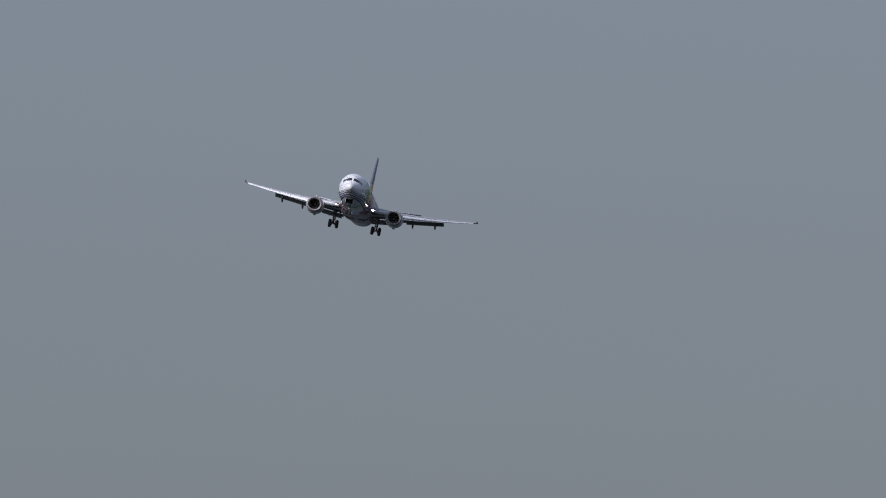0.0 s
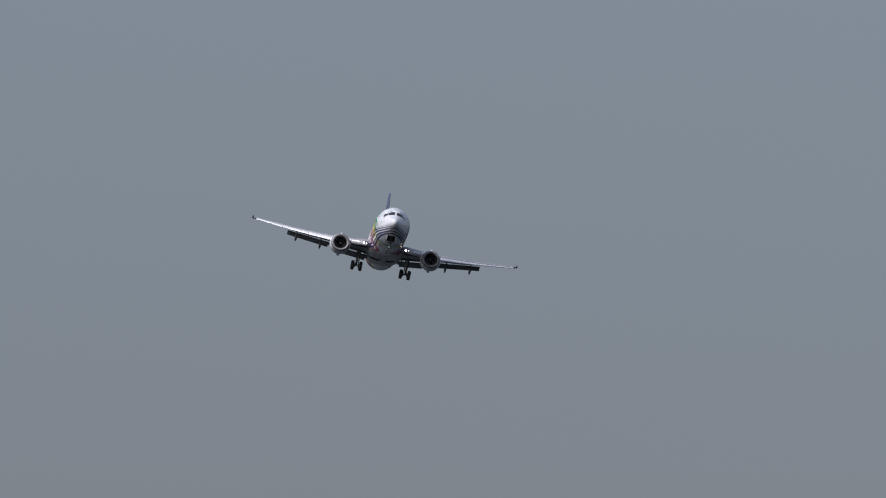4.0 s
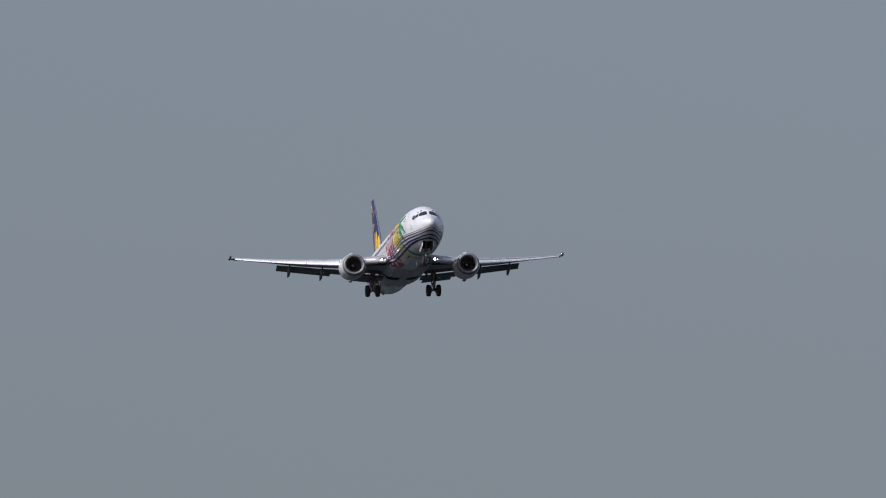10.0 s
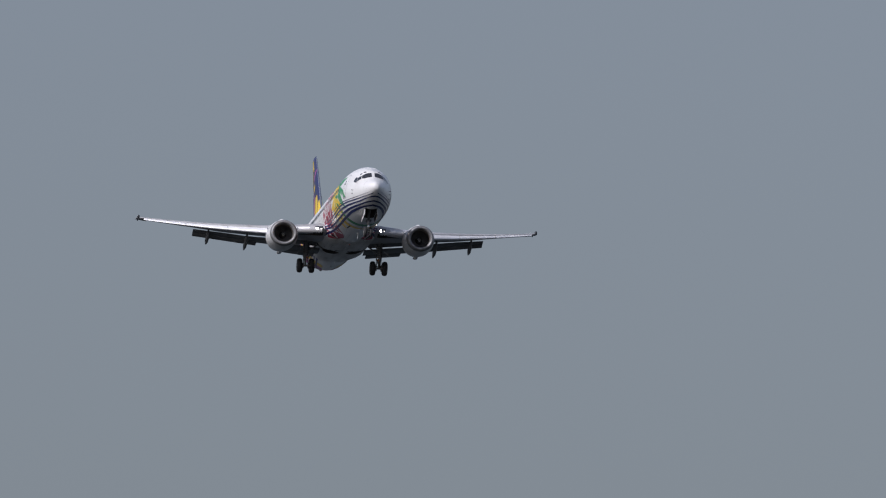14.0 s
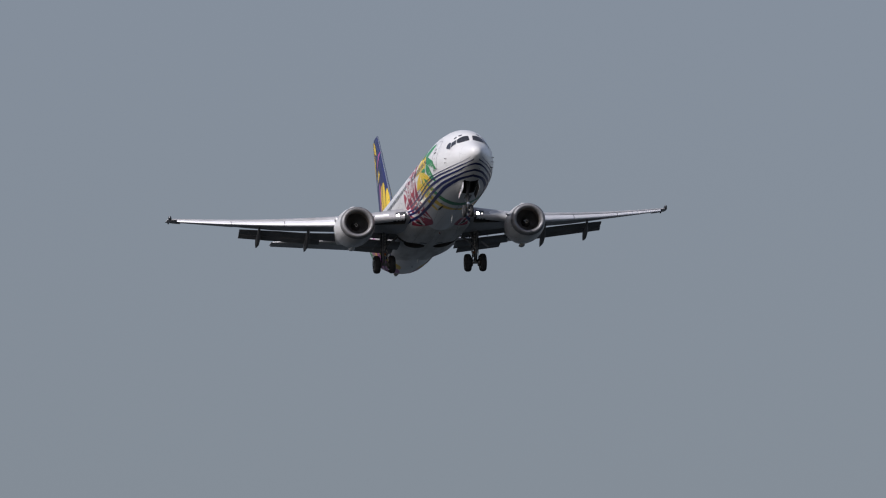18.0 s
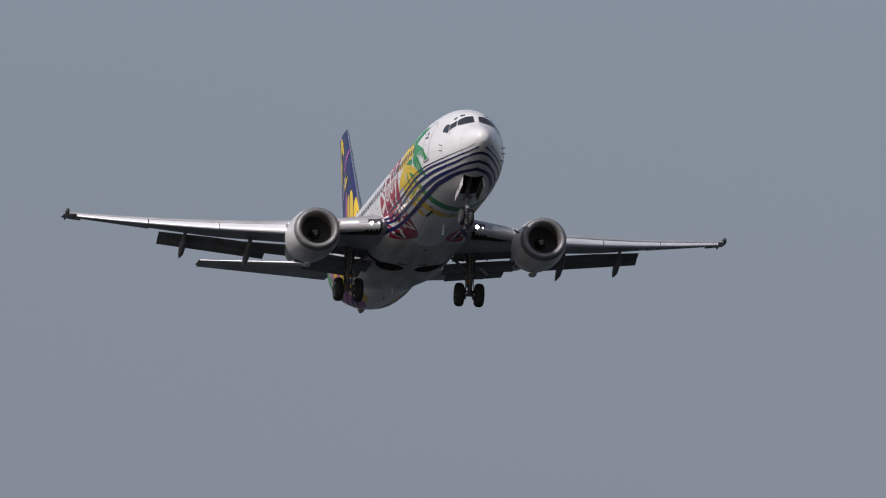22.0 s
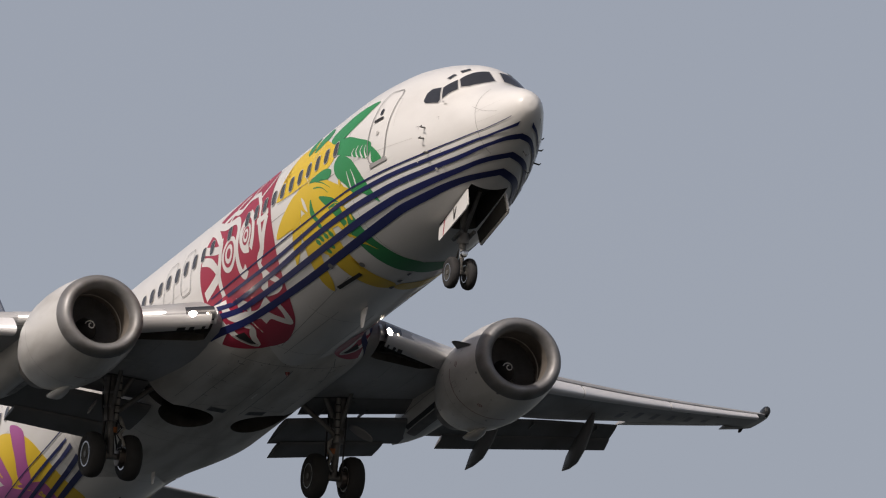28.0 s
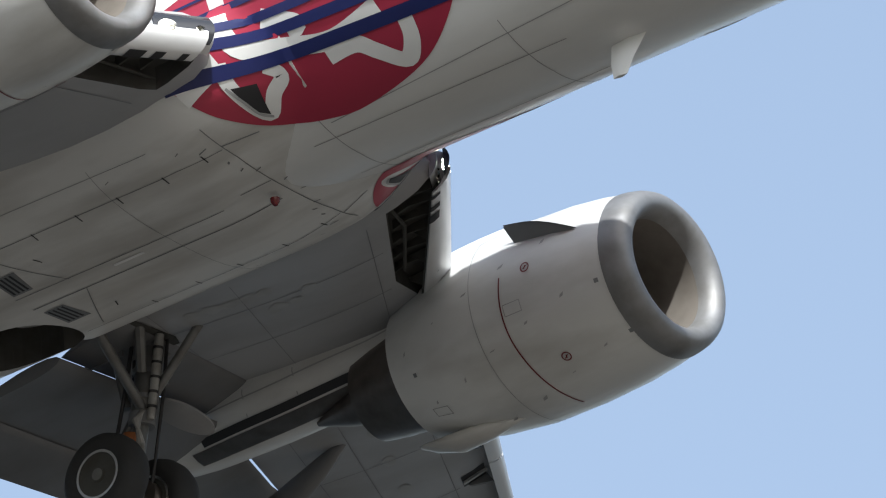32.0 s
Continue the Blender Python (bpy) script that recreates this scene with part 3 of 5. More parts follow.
for f in range(119):
    x = 13.4 + f * 0.1
    a, z, b, n = girdle(x)
    ring = []
    for q in range(128):
        sn, cs = math.sin(math.pi * q / 64), math.cos(math.pi * q / 64)
        ring.append(Vector((x, a * math.copysign(abs(sn) ** (2 / n), sn), z + (0.1 if cs > 0 else b) * math.copysign(abs(cs) ** (2 / n), cs))))
    rings.append(ring)
fairing = part("wing_fairing", loft(rings), (BELLY, WELL), plane, "white belly fairing between the wings")
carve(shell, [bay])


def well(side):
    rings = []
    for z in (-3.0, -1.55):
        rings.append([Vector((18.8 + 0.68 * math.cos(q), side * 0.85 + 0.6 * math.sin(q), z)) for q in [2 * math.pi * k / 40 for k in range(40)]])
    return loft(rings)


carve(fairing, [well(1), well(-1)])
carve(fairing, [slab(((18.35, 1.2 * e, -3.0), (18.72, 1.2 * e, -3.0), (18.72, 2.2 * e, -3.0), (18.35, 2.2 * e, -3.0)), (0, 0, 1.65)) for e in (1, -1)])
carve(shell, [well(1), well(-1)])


# ---- engines ----
def oval(x, cy, cz, r, k=24, flat=0.0, n=48):
    ring = []
    for q in range(n):
        a = 2 * math.pi * q / n
        s, c = math.sin(a), math.cos(a)
        ring.append(Vector((x, cy + r * s * (1 + 0.03 * flat), cz + r * c * (1 - (0.06 * flat if c < 0 else 0.0)))))
    return ring


NAC_ROWS = ((0.40, 0.955, 0, 1), (0.6, 0.995, 0, 1), (1.0, 1.045, 0, 1), (1.6, 1.075, 0, 1), (2.2, 1.06, 0.0, 0.8), (2.8, 0.97, 0.0, 0.5), (3.2, 0.86, 0.01, 0.2), (3.46, 0.78, 0.01, 0), (3.45, 0.74, 0.01, 0), (3.0, 0.72, 0.01, 0))


def make_engine(side):
    cy, cz = 4.88 * side, -1.87
    lip_x = 12.95
    e = part("engine_nacelle", loft([oval(lip_x + d, cy, cz + dz, r, flat=fl) for d, r, dz, fl in
        NAC_ROWS], caps=False), NACELLE, plane, "white engine nacelle with flattened underside")
    part("inlet_lip", loft([oval(lip_x + d, cy, cz, r, flat=1) for d, r in ((0.405, 0.964), (0.31, 0.952), (0.22, 0.93), (0.15, 0.895), (0.11, 0.85), (0.09, 0.80), (0.105, 0.745), (0.15, 0.695), (0.22, 0.66), (0.32, 0.645))], caps=False), LIP, e, "polished bare metal inlet lip")
    part("inlet_duct", loft([oval(lip_x + d, cy, cz, r, flat=fl) for d, r, fl in ((0.32, 0.645, 1), (0.6, 0.66, 0.6), (1.0, 0.72, 0.2), (1.25, 0.75, 0), (1.6, 0.75, 0))], caps=False), LINER, e)
    part("liner_joint", loft([oval(lip_x + d, cy, cz, r, flat=0.2) for d, r in ((0.98, 0.712), (0.985, 0.70), (1.01, 0.70), (1.02, 0.72))], caps=False), FRAME_GREY, e, "light joint ring of the inlet lining")
    part("fan_case", lathe(((0, 0.75), (0.02, 0.75)), (lip_x + 1.62, cy, cz), "x"), BLACK, e)
    for k in range(38):
        a0 = 2 * math.pi * k / 38
        rings = []
        for r, tw, ch in ((0.24, 35, 0.16), (0.45, 48, 0.19), (0.62, 56, 0.21), (0.745, 62, 0.22)):
            rad = Vector((0, math.sin(a0), math.cos(a0)))
            tan = Vector((0, math.cos(a0), -math.sin(a0)))
            d = (Vector((1, 0, 0)) * math.cos(radians(tw)) + tan * math.sin(radians(tw))) * ch / 2
            o = Vector((lip_x + 1.32, cy, cz)) + rad * r
            nn = rad.cross(d).normalized() * 0.008
            rings.append([o - d, o + nn, o + d, o - nn])
        part("fan_blade", loft(rings), BLADE, e)
    part("spinner", lathe(((0, 0.005), (0.04, 0.07), (0.14, 0.15), (0.28, 0.22), (0.36, 0.25)), (lip_x + 0.9, cy, cz), "x"), BLACK, e, "black spinner with a white spiral")
    pts, rad = [], []
    for k in range(26):
        a = k / 25 * 2.0 * math.pi * 1.2
        r = 0.03 + 0.085 * k / 25
        xx = 0.012 + 0.9 * r * r * 5.0 + 0.02 * k / 25
        pts.append((lip_x + 0.9 + xx - 0.012, cy + r * math.sin(a), cz + r * math.cos(a)))
    part("spiral", tube(pts, 0.013, 6), WHITE, e, "white spiral mark")
    part("core_nozzle", loft([oval(lip_x + d, cy, cz + dz, r) for d, r, dz in ((2.9, 0.62, 0.0), (3.6, 0.58, -0.01), (3.95, 0.53, -0.03), (4.22, 0.48, -0.04), (4.21, 0.44, -0.04), (3.8, 0.42, -0.02))], caps=False), HOT, e, "brown heat-stained exhaust nozzle")
    part("exhaust_plug", loft([oval(lip_x + d, cy, cz - 0.05, r) for d, r in ((3.8, 0.32), (4.22, 0.27), (4.6, 0.17), (5.0, 0.03))]), HOT, e)
    def cowl(d, deg, off):
        w, r, dz, fl = smooth_curve([(q[0], 0, *q[1:]) for q in NAC_ROWS[:8]], d)
        a = radians(deg)
        k = 1 - (0.06 * fl if math.cos(a) < 0 else 0.0)
        return Vector((lip_x + d, cy - side * (r * (1 + 0.03 * fl) + off) * math.sin(a), cz + dz + (r + off) * k * math.cos(a)))

    def cowl_line(name, pts, w, mat, label=""):
        rows = []
        for d, g in catmull([Vector(p) for p in pts], 8, False):
            rows.append((d, g))
        bm = bmesh.new()
        va = [bm.verts.new(cowl(d - w / 2, g, 0.006)) for d, g in rows]
        vb = [bm.verts.new(cowl(d + w / 2, g, 0.006)) for d, g in rows]
        for i in range(len(va) - 1):
            bm.faces.new((va[i], va[i + 1], vb[i + 1], vb[i]))
        part(name, bm, mat, e, label)

    cowl_line("warning_line", ((1.65, 87), (1.69, 105), (1.70, 125), (1.66, 148), (1.62, 165), (1.56, 188)), 0.018, DARKRED, "thin dark red warning line")
    for d in (2.08,):
        cowl_line("cowl_seam", [(d, g) for g in range(20, 341, 20)], 0.009, SEAL)
    for d0, g0 in ((1.31, 86.4), (1.22, 148.2)):
        bm = bmesh.new()
        va, vb = [], []
        for k in range(17):
            a = 2 * math.pi * k / 16
            va.append(bm.verts.new(cowl(d0 + 0.058 * math.cos(a), g0 + 3.2 * math.sin(a), 0.006)))
            vb.append(bm.verts.new(cowl(d0 + 0.044 * math.cos(a), g0 + 2.4 * math.sin(a), 0.006)))
        for i in range(16):
            bm.faces.new((va[i], va[i + 1], vb[i + 1], vb[i]))
        part("warning_ring", bm, DARKRED, e, "small red warning ring")
        for u, v in ((-0.02, -1.1), (0.02, 1.1)):
            cowl_line("warning_figure", ((d0 + u - 0.012, g0 + v), (d0 - u + 0.012, g0 - v)), 0.016, DARKRED)
    for d0, g0 in ((1.44, 105), (2.9, 149)):
        for (da, ga), (db, gb) in (((0, 0), (0, 7)), ((0.22, 0), (0.22, 7))):
            cowl_line("panel_seam", ((d0 + da, g0 + ga), (d0 + db, g0 + gb)), 0.01, SEAL)
        for g in (0, 7):
            bm = bmesh.new()
            bm.faces.new([bm.verts.new(cowl(d0 + x, g0 + g + y, 0.006)) for x, y in ((0, -0.25), (0.22, -0.25), (0.22, 0.25), (0, 0.25))])
            part("panel_seam", bm, SEAL, e)
    for d0, g0 in ((0.42, 150), (0.5, 110), (3.1, 120)):
        cowl_line("drain_slot", ((d0, g0), (d0, g0 + 3)), 0.05, DARKGREY)
    for k in range(16):
        d0, g0 = 0.55 + 0.173 * ((k * 5) % 16), 62 + 8.1 * ((k * 7) % 16)
        u, v = 0.03 + 0.02 * (k % 3), 1.2 + 0.9 * (k % 4)
        bm = bmesh.new()
        bm.faces.new([bm.verts.new(cowl(d0 + x * u, g0 + y * v, 0.006)) for x, y in ((0, 0), (1, 0.4), (1.3, 1), (0.4, 0.8))])
        part("scuff", bm, SEAL, e)
    # drain mast fairing under the tail of the cowl
    part("cowl_fairing", loft([[Vector((x, cy + b * math.sin(q), z + h * math.cos(q))) for q in [2 * math.pi * k / 14 for k in range(14)]] for x, b, h, z in ((15.2, 0.02, 0.02, -2.86), (15.7, 0.15, 0.09, -2.84), (16.1, 0.17, 0.10, -2.84), (16.4, 0.12, 0.06, -2.78), (16.6, 0.02, 0.02, -2.71))]), NACELLE, e)
    # pylon
    PYLON = ((14.0, -0.89, -0.82, 0.04), (14.6, -1.0, -0.65, 0.13), (15.2, -1.2, -0.58, 0.22), (15.9, -1.5, -0.62, 0.32), (16.8, -1.80, -0.95, 0.44), (17.6, -1.86, -0.95, 0.47), (18.4, -1.88, -1.0, 0.47), (19.3, -1.88, -1.0, 0.42), (20.2, -1.80, -1.1, 0.28), (21.0, -1.66, -1.5, 0.03))

    def pylon(x, deg, off=0.0):
        """A point of the pylon's skin; degrees from the top, inboard."""
        z0, z1, b = smooth_curve(PYLON, x)
        q = radians(deg)
        return Vector((x, cy - side * (b + off) * math.copysign(abs(math.sin(q)) ** 0.8, math.sin(q)), (z0 + z1) / 2 + ((z1 - z0) / 2 + off) * math.copysign(abs(math.cos(q)) ** 0.8, math.cos(q))))

    py = part("pylon", loft([[pylon(14.0 + 0.25 * k, 15 * q) for q in range(24)] for k in range(29)]), NACELLE, e, "soiled white engine pylon fairing")

    def pylon_strip(name, xa, xb, ga, gb, mat, label=""):
        bm = bmesh.new()
        va = [bm.verts.new(pylon(xa + (xb - xa) * k / 12, ga, 0.008)) for k in range(13)]
        vm = [bm.verts.new(pylon(xa + (xb - xa) * k / 12, (ga + gb) / 2, 0.008)) for k in range(13)]
        vb = [bm.verts.new(pylon(xa + (xb - xa) * k / 12, gb, 0.008)) for k in range(13)]
        for k in range(12):
            bm.faces.new((va[k], va[k + 1], vm[k + 1], vm[k]))
            bm.faces.new((vm[k], vm[k + 1], vb[k + 1], vb[k]))
        part(name, bm, mat, py, label)

    pylon_strip("heat_slot", 16.95, 19.3, 128, 143, BLACK, "black slot along the pylon")
    pylon_strip("heat_shield", 17.1, 19.5, 147, 176, HOT, "brown heat shield under the pylon")
    for x in (17.9, 18.6, 19.2):
        pylon_strip("pylon_seam", x, x + 0.014, 60, 126, SEAL)
    pylon_strip("pylon_seam", 16.6, 20.2, 96, 98, SEAL)
    # strake on the inboard shoulder
    base = [cowl(0.66 + 0.093 * k, 70 - 0.7 * k, -0.02) for k in range(10)]
    tops = []
    for k in range(10):
        h = 0.20 * math.sin(0.5 * math.pi * min(k / 6.0, 1.0)) ** 0.9 if k else 0.0
        tops.append(cowl(0.66 + 0.099 * k, 70 - 1.25 * k, -0.02 + h))
    bm = bmesh.new()
    for off in (-0.012, 0.012):
        va = [bm.verts.new(p + Vector((0, 0, off))) for p in base]
        vb = [bm.verts.new(p + Vector((0, 0, off))) for p in tops]
        for i in range(9):
            bm.faces.new((va[i], va[i + 1], vb[i + 1], vb[i])) if i else bm.faces.new((va[0], va[1], vb[1]))
        bm.faces.new((va[9], vb[9], vb[8]))
    part("strake", bm, DARKGREY, e, "grey strake fin")
    return e


engines = [make_engine(s) for s in (1, -1)]


# ---- tail ----
def blade_wing(name, root, tip, mat, label, thick=0.09, a=0.0, b=1.0, parent=None, n=12):
    """A tapered surface between two chords; each is (leading edge, chord length along x)."""
    (r0, rc), (t0, tc) = root, tip
    r0, t0 = Vector(r0), Vector(t0)
    up = (t0 - r0)
    up.x = 0
    side = up.normalized().cross(Vector((1, 0, 0)))
    rings = []
    for f in (0, 0.5, 0.97, 1.0):
        o, c = r0.lerp(t0, f), rc + (tc - rc) * f
        k = 0.4 if f == 1.0 else 1.0
        ring = []
        fr = [b + (a - b) * (0.5 - 0.5 * math.cos(math.pi * q / n)) for q in range(n + 1)]
        for u in fr:
            ring.append(o + Vector((u * c, 0, 0)) + side * foil(u, thick)[0] * c * k)
        for u in reversed(fr[:-1]):
            ring.append(o + Vector((u * c, 0, 0)) - side * foil(u, thick)[0] * c * k)
        rings.append(ring)
    return part(name, loft(rings), mat, parent or plane, label)


fin = blade_wing("tail_fin", ((30.4, 0, 1.5), 5.6), ((35.55, 0, 7.42), 2.0), NAVY, "navy blue tail fin with yellow flower", a=0.0, b=0.70)
part("fin_leading_edge", tube([Vector((30.44 + 5.15 * f, 0, 1.5 + 5.92 * f)) for f in (0.0, 0.5, 0.99)], (0.075, 0.055, 0.035), 12), METAL, fin, "polished metal leading edge")
blade_wing("rudder", ((30.4, 0, 1.7), 5.6), ((35.55, 0, 7.3), 2.0), NAVY, "navy blue rudder", a=0.705, b=1.0, parent=fin)
part("dorsal_fin", loft([[Vector((27.6, 0, 1.84))] + [Vector((27.6, 0.01, 1.83)), Vector((27.6, -0.01, 1.83))], [Vector((30.6, 0, 2.3)), Vector((30.6, 0.16, 1.7)), Vector((30.6, -0.16, 1.7))]]), WHITE, fin)
for side in (1, -1):
    st = blade_wing("tailplane", ((32.2, 0.6 * side, 0.72), 3.9), ((36.0, 6.45 * side, 1.40), 1.35), GREY, "grey tailplane with metal leading edge", a=0.0, b=0.7)
    blade_wing("elevator", ((32.2, 0.9 * side, 0.75), 3.8), ((36.0, 6.35 * side, 1.39), 1.37), GREY, "", a=0.705, b=1.0, parent=st)
    part("leading_edge", tube([Vector((32.2 + 3.8 * f + 0.03, (0.6 + 5.85 * f) * side, 0.72 + 0.68 * f)) for f in (0.0, 0.5, 0.985)], (0.05, 0.04, 0.03), 12), EDGE, st, "polished metal leading edge")


# ---- landing gear ----
def make_wheel(at, radius, width, parent, out):
    """A tyre with its rim; out is the side on which the hub shows."""
    r, w = radius, width / 2
    tyre = part("tyre", lathe(((-w * 0.75, r * 0.52), (-w, r * 0.68), (-w * 0.95, r * 0.84), (-w * 0.7, r * 0.95), (-w * 0.25, r), (w * 0.25, r), (w * 0.7, r * 0.95), (w * 0.95, r * 0.84), (w, r * 0.68), (w * 0.75, r * 0.52)), at, "y", 40), RUBBER, parent, "black tyre")
    part("rim", lathe(((-w * 0.8, r * 0.5), (-w * 0.82, r * 0.53), (-w * 0.6, r * 0.42), (-w * 0.55, r * 0.2), (-w * 0.9, r * 0.17), (-w * 0.9, 0.01), (w * 0.9, 0.01), (w * 0.9, r * 0.17), (w * 0.55, r * 0.2), (w * 0.6, r * 0.42), (w * 0.82, r * 0.53), (w * 0.8, r * 0.5)), at, "y", 32), WELL, parent, "dark wheel rim with light ring")
    for e in (-1, 1):
        part("rim_ring", lathe(((0.0, r * 0.50), (0.012 * e, r * 0.50), (0.012 * e, r * 0.56), (0.0, r * 0.56)), (at[0], at[1] + e * w * 0.83, at[2]), "y", 32, caps=False), METAL, parent)


for side in (1, -1):
    y0 = 2.62 * side
    axle = Vector((18.83, y0, -3.25))
    g = part("main_gear", tube(((18.45, y0 + 0.12 * side, -1.2), (18.62, y0 + 0.06 * side, -2.2), (18.66, y0 + 0.05 * side, -2.45)), (0.15, 0.145, 0.14)), STEEL, plane, "grey steel main landing gear leg")
    part("piston", tube(((18.66, y0 + 0.05 * side, -2.4), axle), 0.085), STEEL, g, "steel oleo piston")
    part("axle", tube((axle + Vector((0, -0.5, 0)), axle + Vector((0, 0.6, 0))), 0.07), STEEL, g)
    part("side_brace", tube(((18.5, y0 - 1.0 * side, -1.6), (18.6, y0, -2.35)), 0.06, 10), STEEL, g)
    part("drag_brace", tube(((17.7, y0 + 0.1 * side, -1.4), (18.6, y0 + 0.05 * side, -2.3)), 0.05, 10), STEEL, g)
    part("torque_link", tube(((18.75, y0, -2.4), (19.12, y0, -2.8), (18.95, y0, -3.14)), 0.045, 8), STEEL, g)
    # sleeved strut ahead of the leg, with dark clamps
    top, foot = Vector((18.24, y0 - 0.06 * side, -1.42)), Vector((18.50, y0 - 0.02 * side, -2.5))
    part("sleeved_strut", tube((top, top.lerp(foot, 0.5), foot), (0.05, 0.052, 0.042), 12), PALE, g, "pale sleeved strut")
    for k in range(6):
        c, d = top.lerp(foot, 0.12 + 0.15 * k), (foot - top).normalized() * 0.014
        part("clamp", tube((c - d, c + d), 0.058, 12), BLACK, g)
    # links and lines down the front of the piston
    pts = [Vector((18.52 + 0.05 * (k % 2), y0 - (0.13 + 0.05 * ((k * 7) % 3)) * side, -2.42 - 0.13 * k)) for k in range(7)]
    part("link_chain", tube(pts, (0.03, 0.05, 0.025, 0.05, 0.03, 0.048, 0.025), 8), PALE, g, "pale worn linkage")
    part("hydraulic_line", tube([p + Vector((0.06, 0.05 * side, 0.02)) for p in pts], 0.016, 6), BLACK, g)
    part("brake_line_cap", tube(((18.74, y0 - 0.02 * side, -2.60), (18.77, y0 - 0.02 * side, -2.72)), 0.115, 14), ORANGE, g, "orange worn collar")
    for k in range(3):
        z = -1.55 - 0.3 * k
        part("leg_clamp", tube(((18.52 + 0.055 * k, y0 + (0.10 - 0.02 * k) * side, z), (18.53 + 0.055 * k, y0 + (0.10 - 0.02 * k) * side, z - 0.05)), 0.165, 14), DARKGREY, g)
    part("brake_hose", tube(((18.55, y0 - 0.13 * side, -1.4), (18.72, y0 - 0.17 * side, -2.2), (18.9, y0 - 0.14 * side, -2.7), (18.8, y0 - 0.16 * side, -3.2)), 0.022, 6), BLACK, g)
    part("brake_hose", tube(((18.3, y0 + 0.14 * side, -1.4), (18.45, y0 + 0.18 * side, -2.1), (18.6, y0 + 0.15 * side, -2.9), (18.75, y0 + 0.2 * side, -3.3)), 0.02, 6), BLACK, g)
    part("leg_collar", tube(((18.655, y0 + 0.05 * side, -2.36), (18.675, y0 + 0.05 * side, -2.5)), 0.15, 16), DARKGREY, g)
    part("retract_actuator", tube(((18.5, y0 + 0.9 * side, -1.1), (18.58, y0 + 0.1 * side, -1.75)), (0.07, 0.06), 10), STEEL, g)
    part("upper_link", tube(((18.95, y0 - 0.05 * side, -1.3), (18.82, y0, -2.25)), 0.05, 8), STEEL, g)
    part("walking_beam", tube(((18.2, y0 - 0.5 * side, -1.35), (18.5, y0 - 0.12 * side, -1.95)), 0.06, 8), STEEL, g)
    part("brake_hose", tube(((18.75, y0 + 0.14 * side, -1.5), (18.83, y0 + 0.16 * side, -2.0), (18.78, y0 + 0.15 * side, -2.5), (18.98, y0 + 0.13 * side, -2.85), (18.9, y0 + 0.12 * side, -3.2)), 0.035, 8), BLACK, g)
    for d in (-0.21, 0.21):
        part("brake_pack", lathe(((-0.07, 0.12), (-0.06, 0.2), (0.06, 0.2), (0.07, 0.12)), (axle.x, axle.y + d, axle.z), "y", 20), HOT, g, "brown brake pack")
    for d in (-0.43, 0.43):
        make_wheel((axle.x, axle.y + d, axle.z), 0.51, 0.37, g, d)
    a, b, rim = Vector((18.74, y0 + 0.36 * side, -2.02)), Vector((18.25, y0 + 0.72 * side, -2.52)), []
    for q in range(24):
        u = 2 * math.pi * q / 24
        rim.append(a.lerp(b, 0.5 - 0.5 * math.cos(u)) + Vector((0.2 * math.sin(u), 0, 0.05 * math.sin(0.5 * u))))
    part("gear_door", slab(rim, (0, 0.0, -0.03)), GREY, g, "grey leg door")

g = part("nose_gear", tube(((3.85, 0, -1.4), (4.1, 0, -2.5)), (0.09, 0.085)), STEEL, plane, "grey steel nose landing gear leg")
part("piston", tube(((4.08, 0, -2.45), (4.26, 0, -2.99)), 0.06), METAL, g, "chrome oleo piston")
part("axle", tube(((4.26, -0.3, -2.99), (4.26, 0.3, -2.99)), 0.045), STEEL, g)
part("drag_brace", tube(((3.0, 0, -1.5), (4.0, 0, -2.2)), 0.05, 10), STEEL, g)
part("torque_link", tube(((4.15, 0, -2.35), (4.42, 0, -2.6), (4.3, 0, -2.92)), 0.03, 8), STEEL, g)
part("taxi_light", lathe(((-0.06, 0.03), (-0.05, 0.075), (0.02, 0.085), (0.03, 0.01)), (4.0, 0, -2.62), "x", 16), METAL, g, "chrome taxi light")
part("steering_collar", tube(((4.02, 0, -2.15), (4.07, 0, -2.38)), 0.13, 14), DARKGREY, g)
for d in (-0.14, 0.14):
    part("steering_actuator", tube(((3.75, d, -2.2), (4.25, d, -2.25)), 0.045, 8), STEEL, g)
for d in (-0.2, 0.2):
    make_wheel((4.26, d, -2.99), 0.345, 0.2, g, d)
for side in (1, -1):
    part("nose_gear_door", slab(((2.62, 0.42 * side, -1.62), (4.29, 0.42 * side, -1.99), (4.27, 0.45 * side, -2.24), (4.2, 0.465 * side, -2.33), (2.60, 0.465 * side, -2.07), (2.53, 0.455 * side, -2.0)), (0, 0.03 * side, 0)), WHITE, g, "white nose gear door")
    # added near-black sheet: shade on the door's inner side
    part("door_shade", slab(((2.66, 0.41 * side, -1.68), (4.24, 0.41 * side, -2.02), (4.18, 0.45 * side, -2.28), (2.62, 0.45 * side, -2.03)), (0, -0.012 * side, 0)), WELL, g, "near-black sheet added as shade inside the door")
    if side > 0:
        for a, b in ((3.22, 3.31), (3.31, 3.40)):
            lo = 3.31
            part("door_letter", slab(((a if a < lo else b - 0.035, 0.462, -1.84), (a + 0.035 if a < lo else b, 0.462, -1.845), (lo + 0.015, 0.494, -2.10), (lo - 0.015, 0.494, -2.10)), (0, 0.006, 0)), BLACK, g, "black letter V stroke")
        part("door_stripe", slab(((3.93, 0.455, -1.93), (3.96, 0.455, -1.935), (3.96, 0.499, -2.29), (3.93, 0.499, -2.285)), (0, 0.006, 0)), RED, g)

# ---- paint scheme: shapes in (x, degrees round the skin) ----
GIRTH = 0.0332   # metres of skin per degree
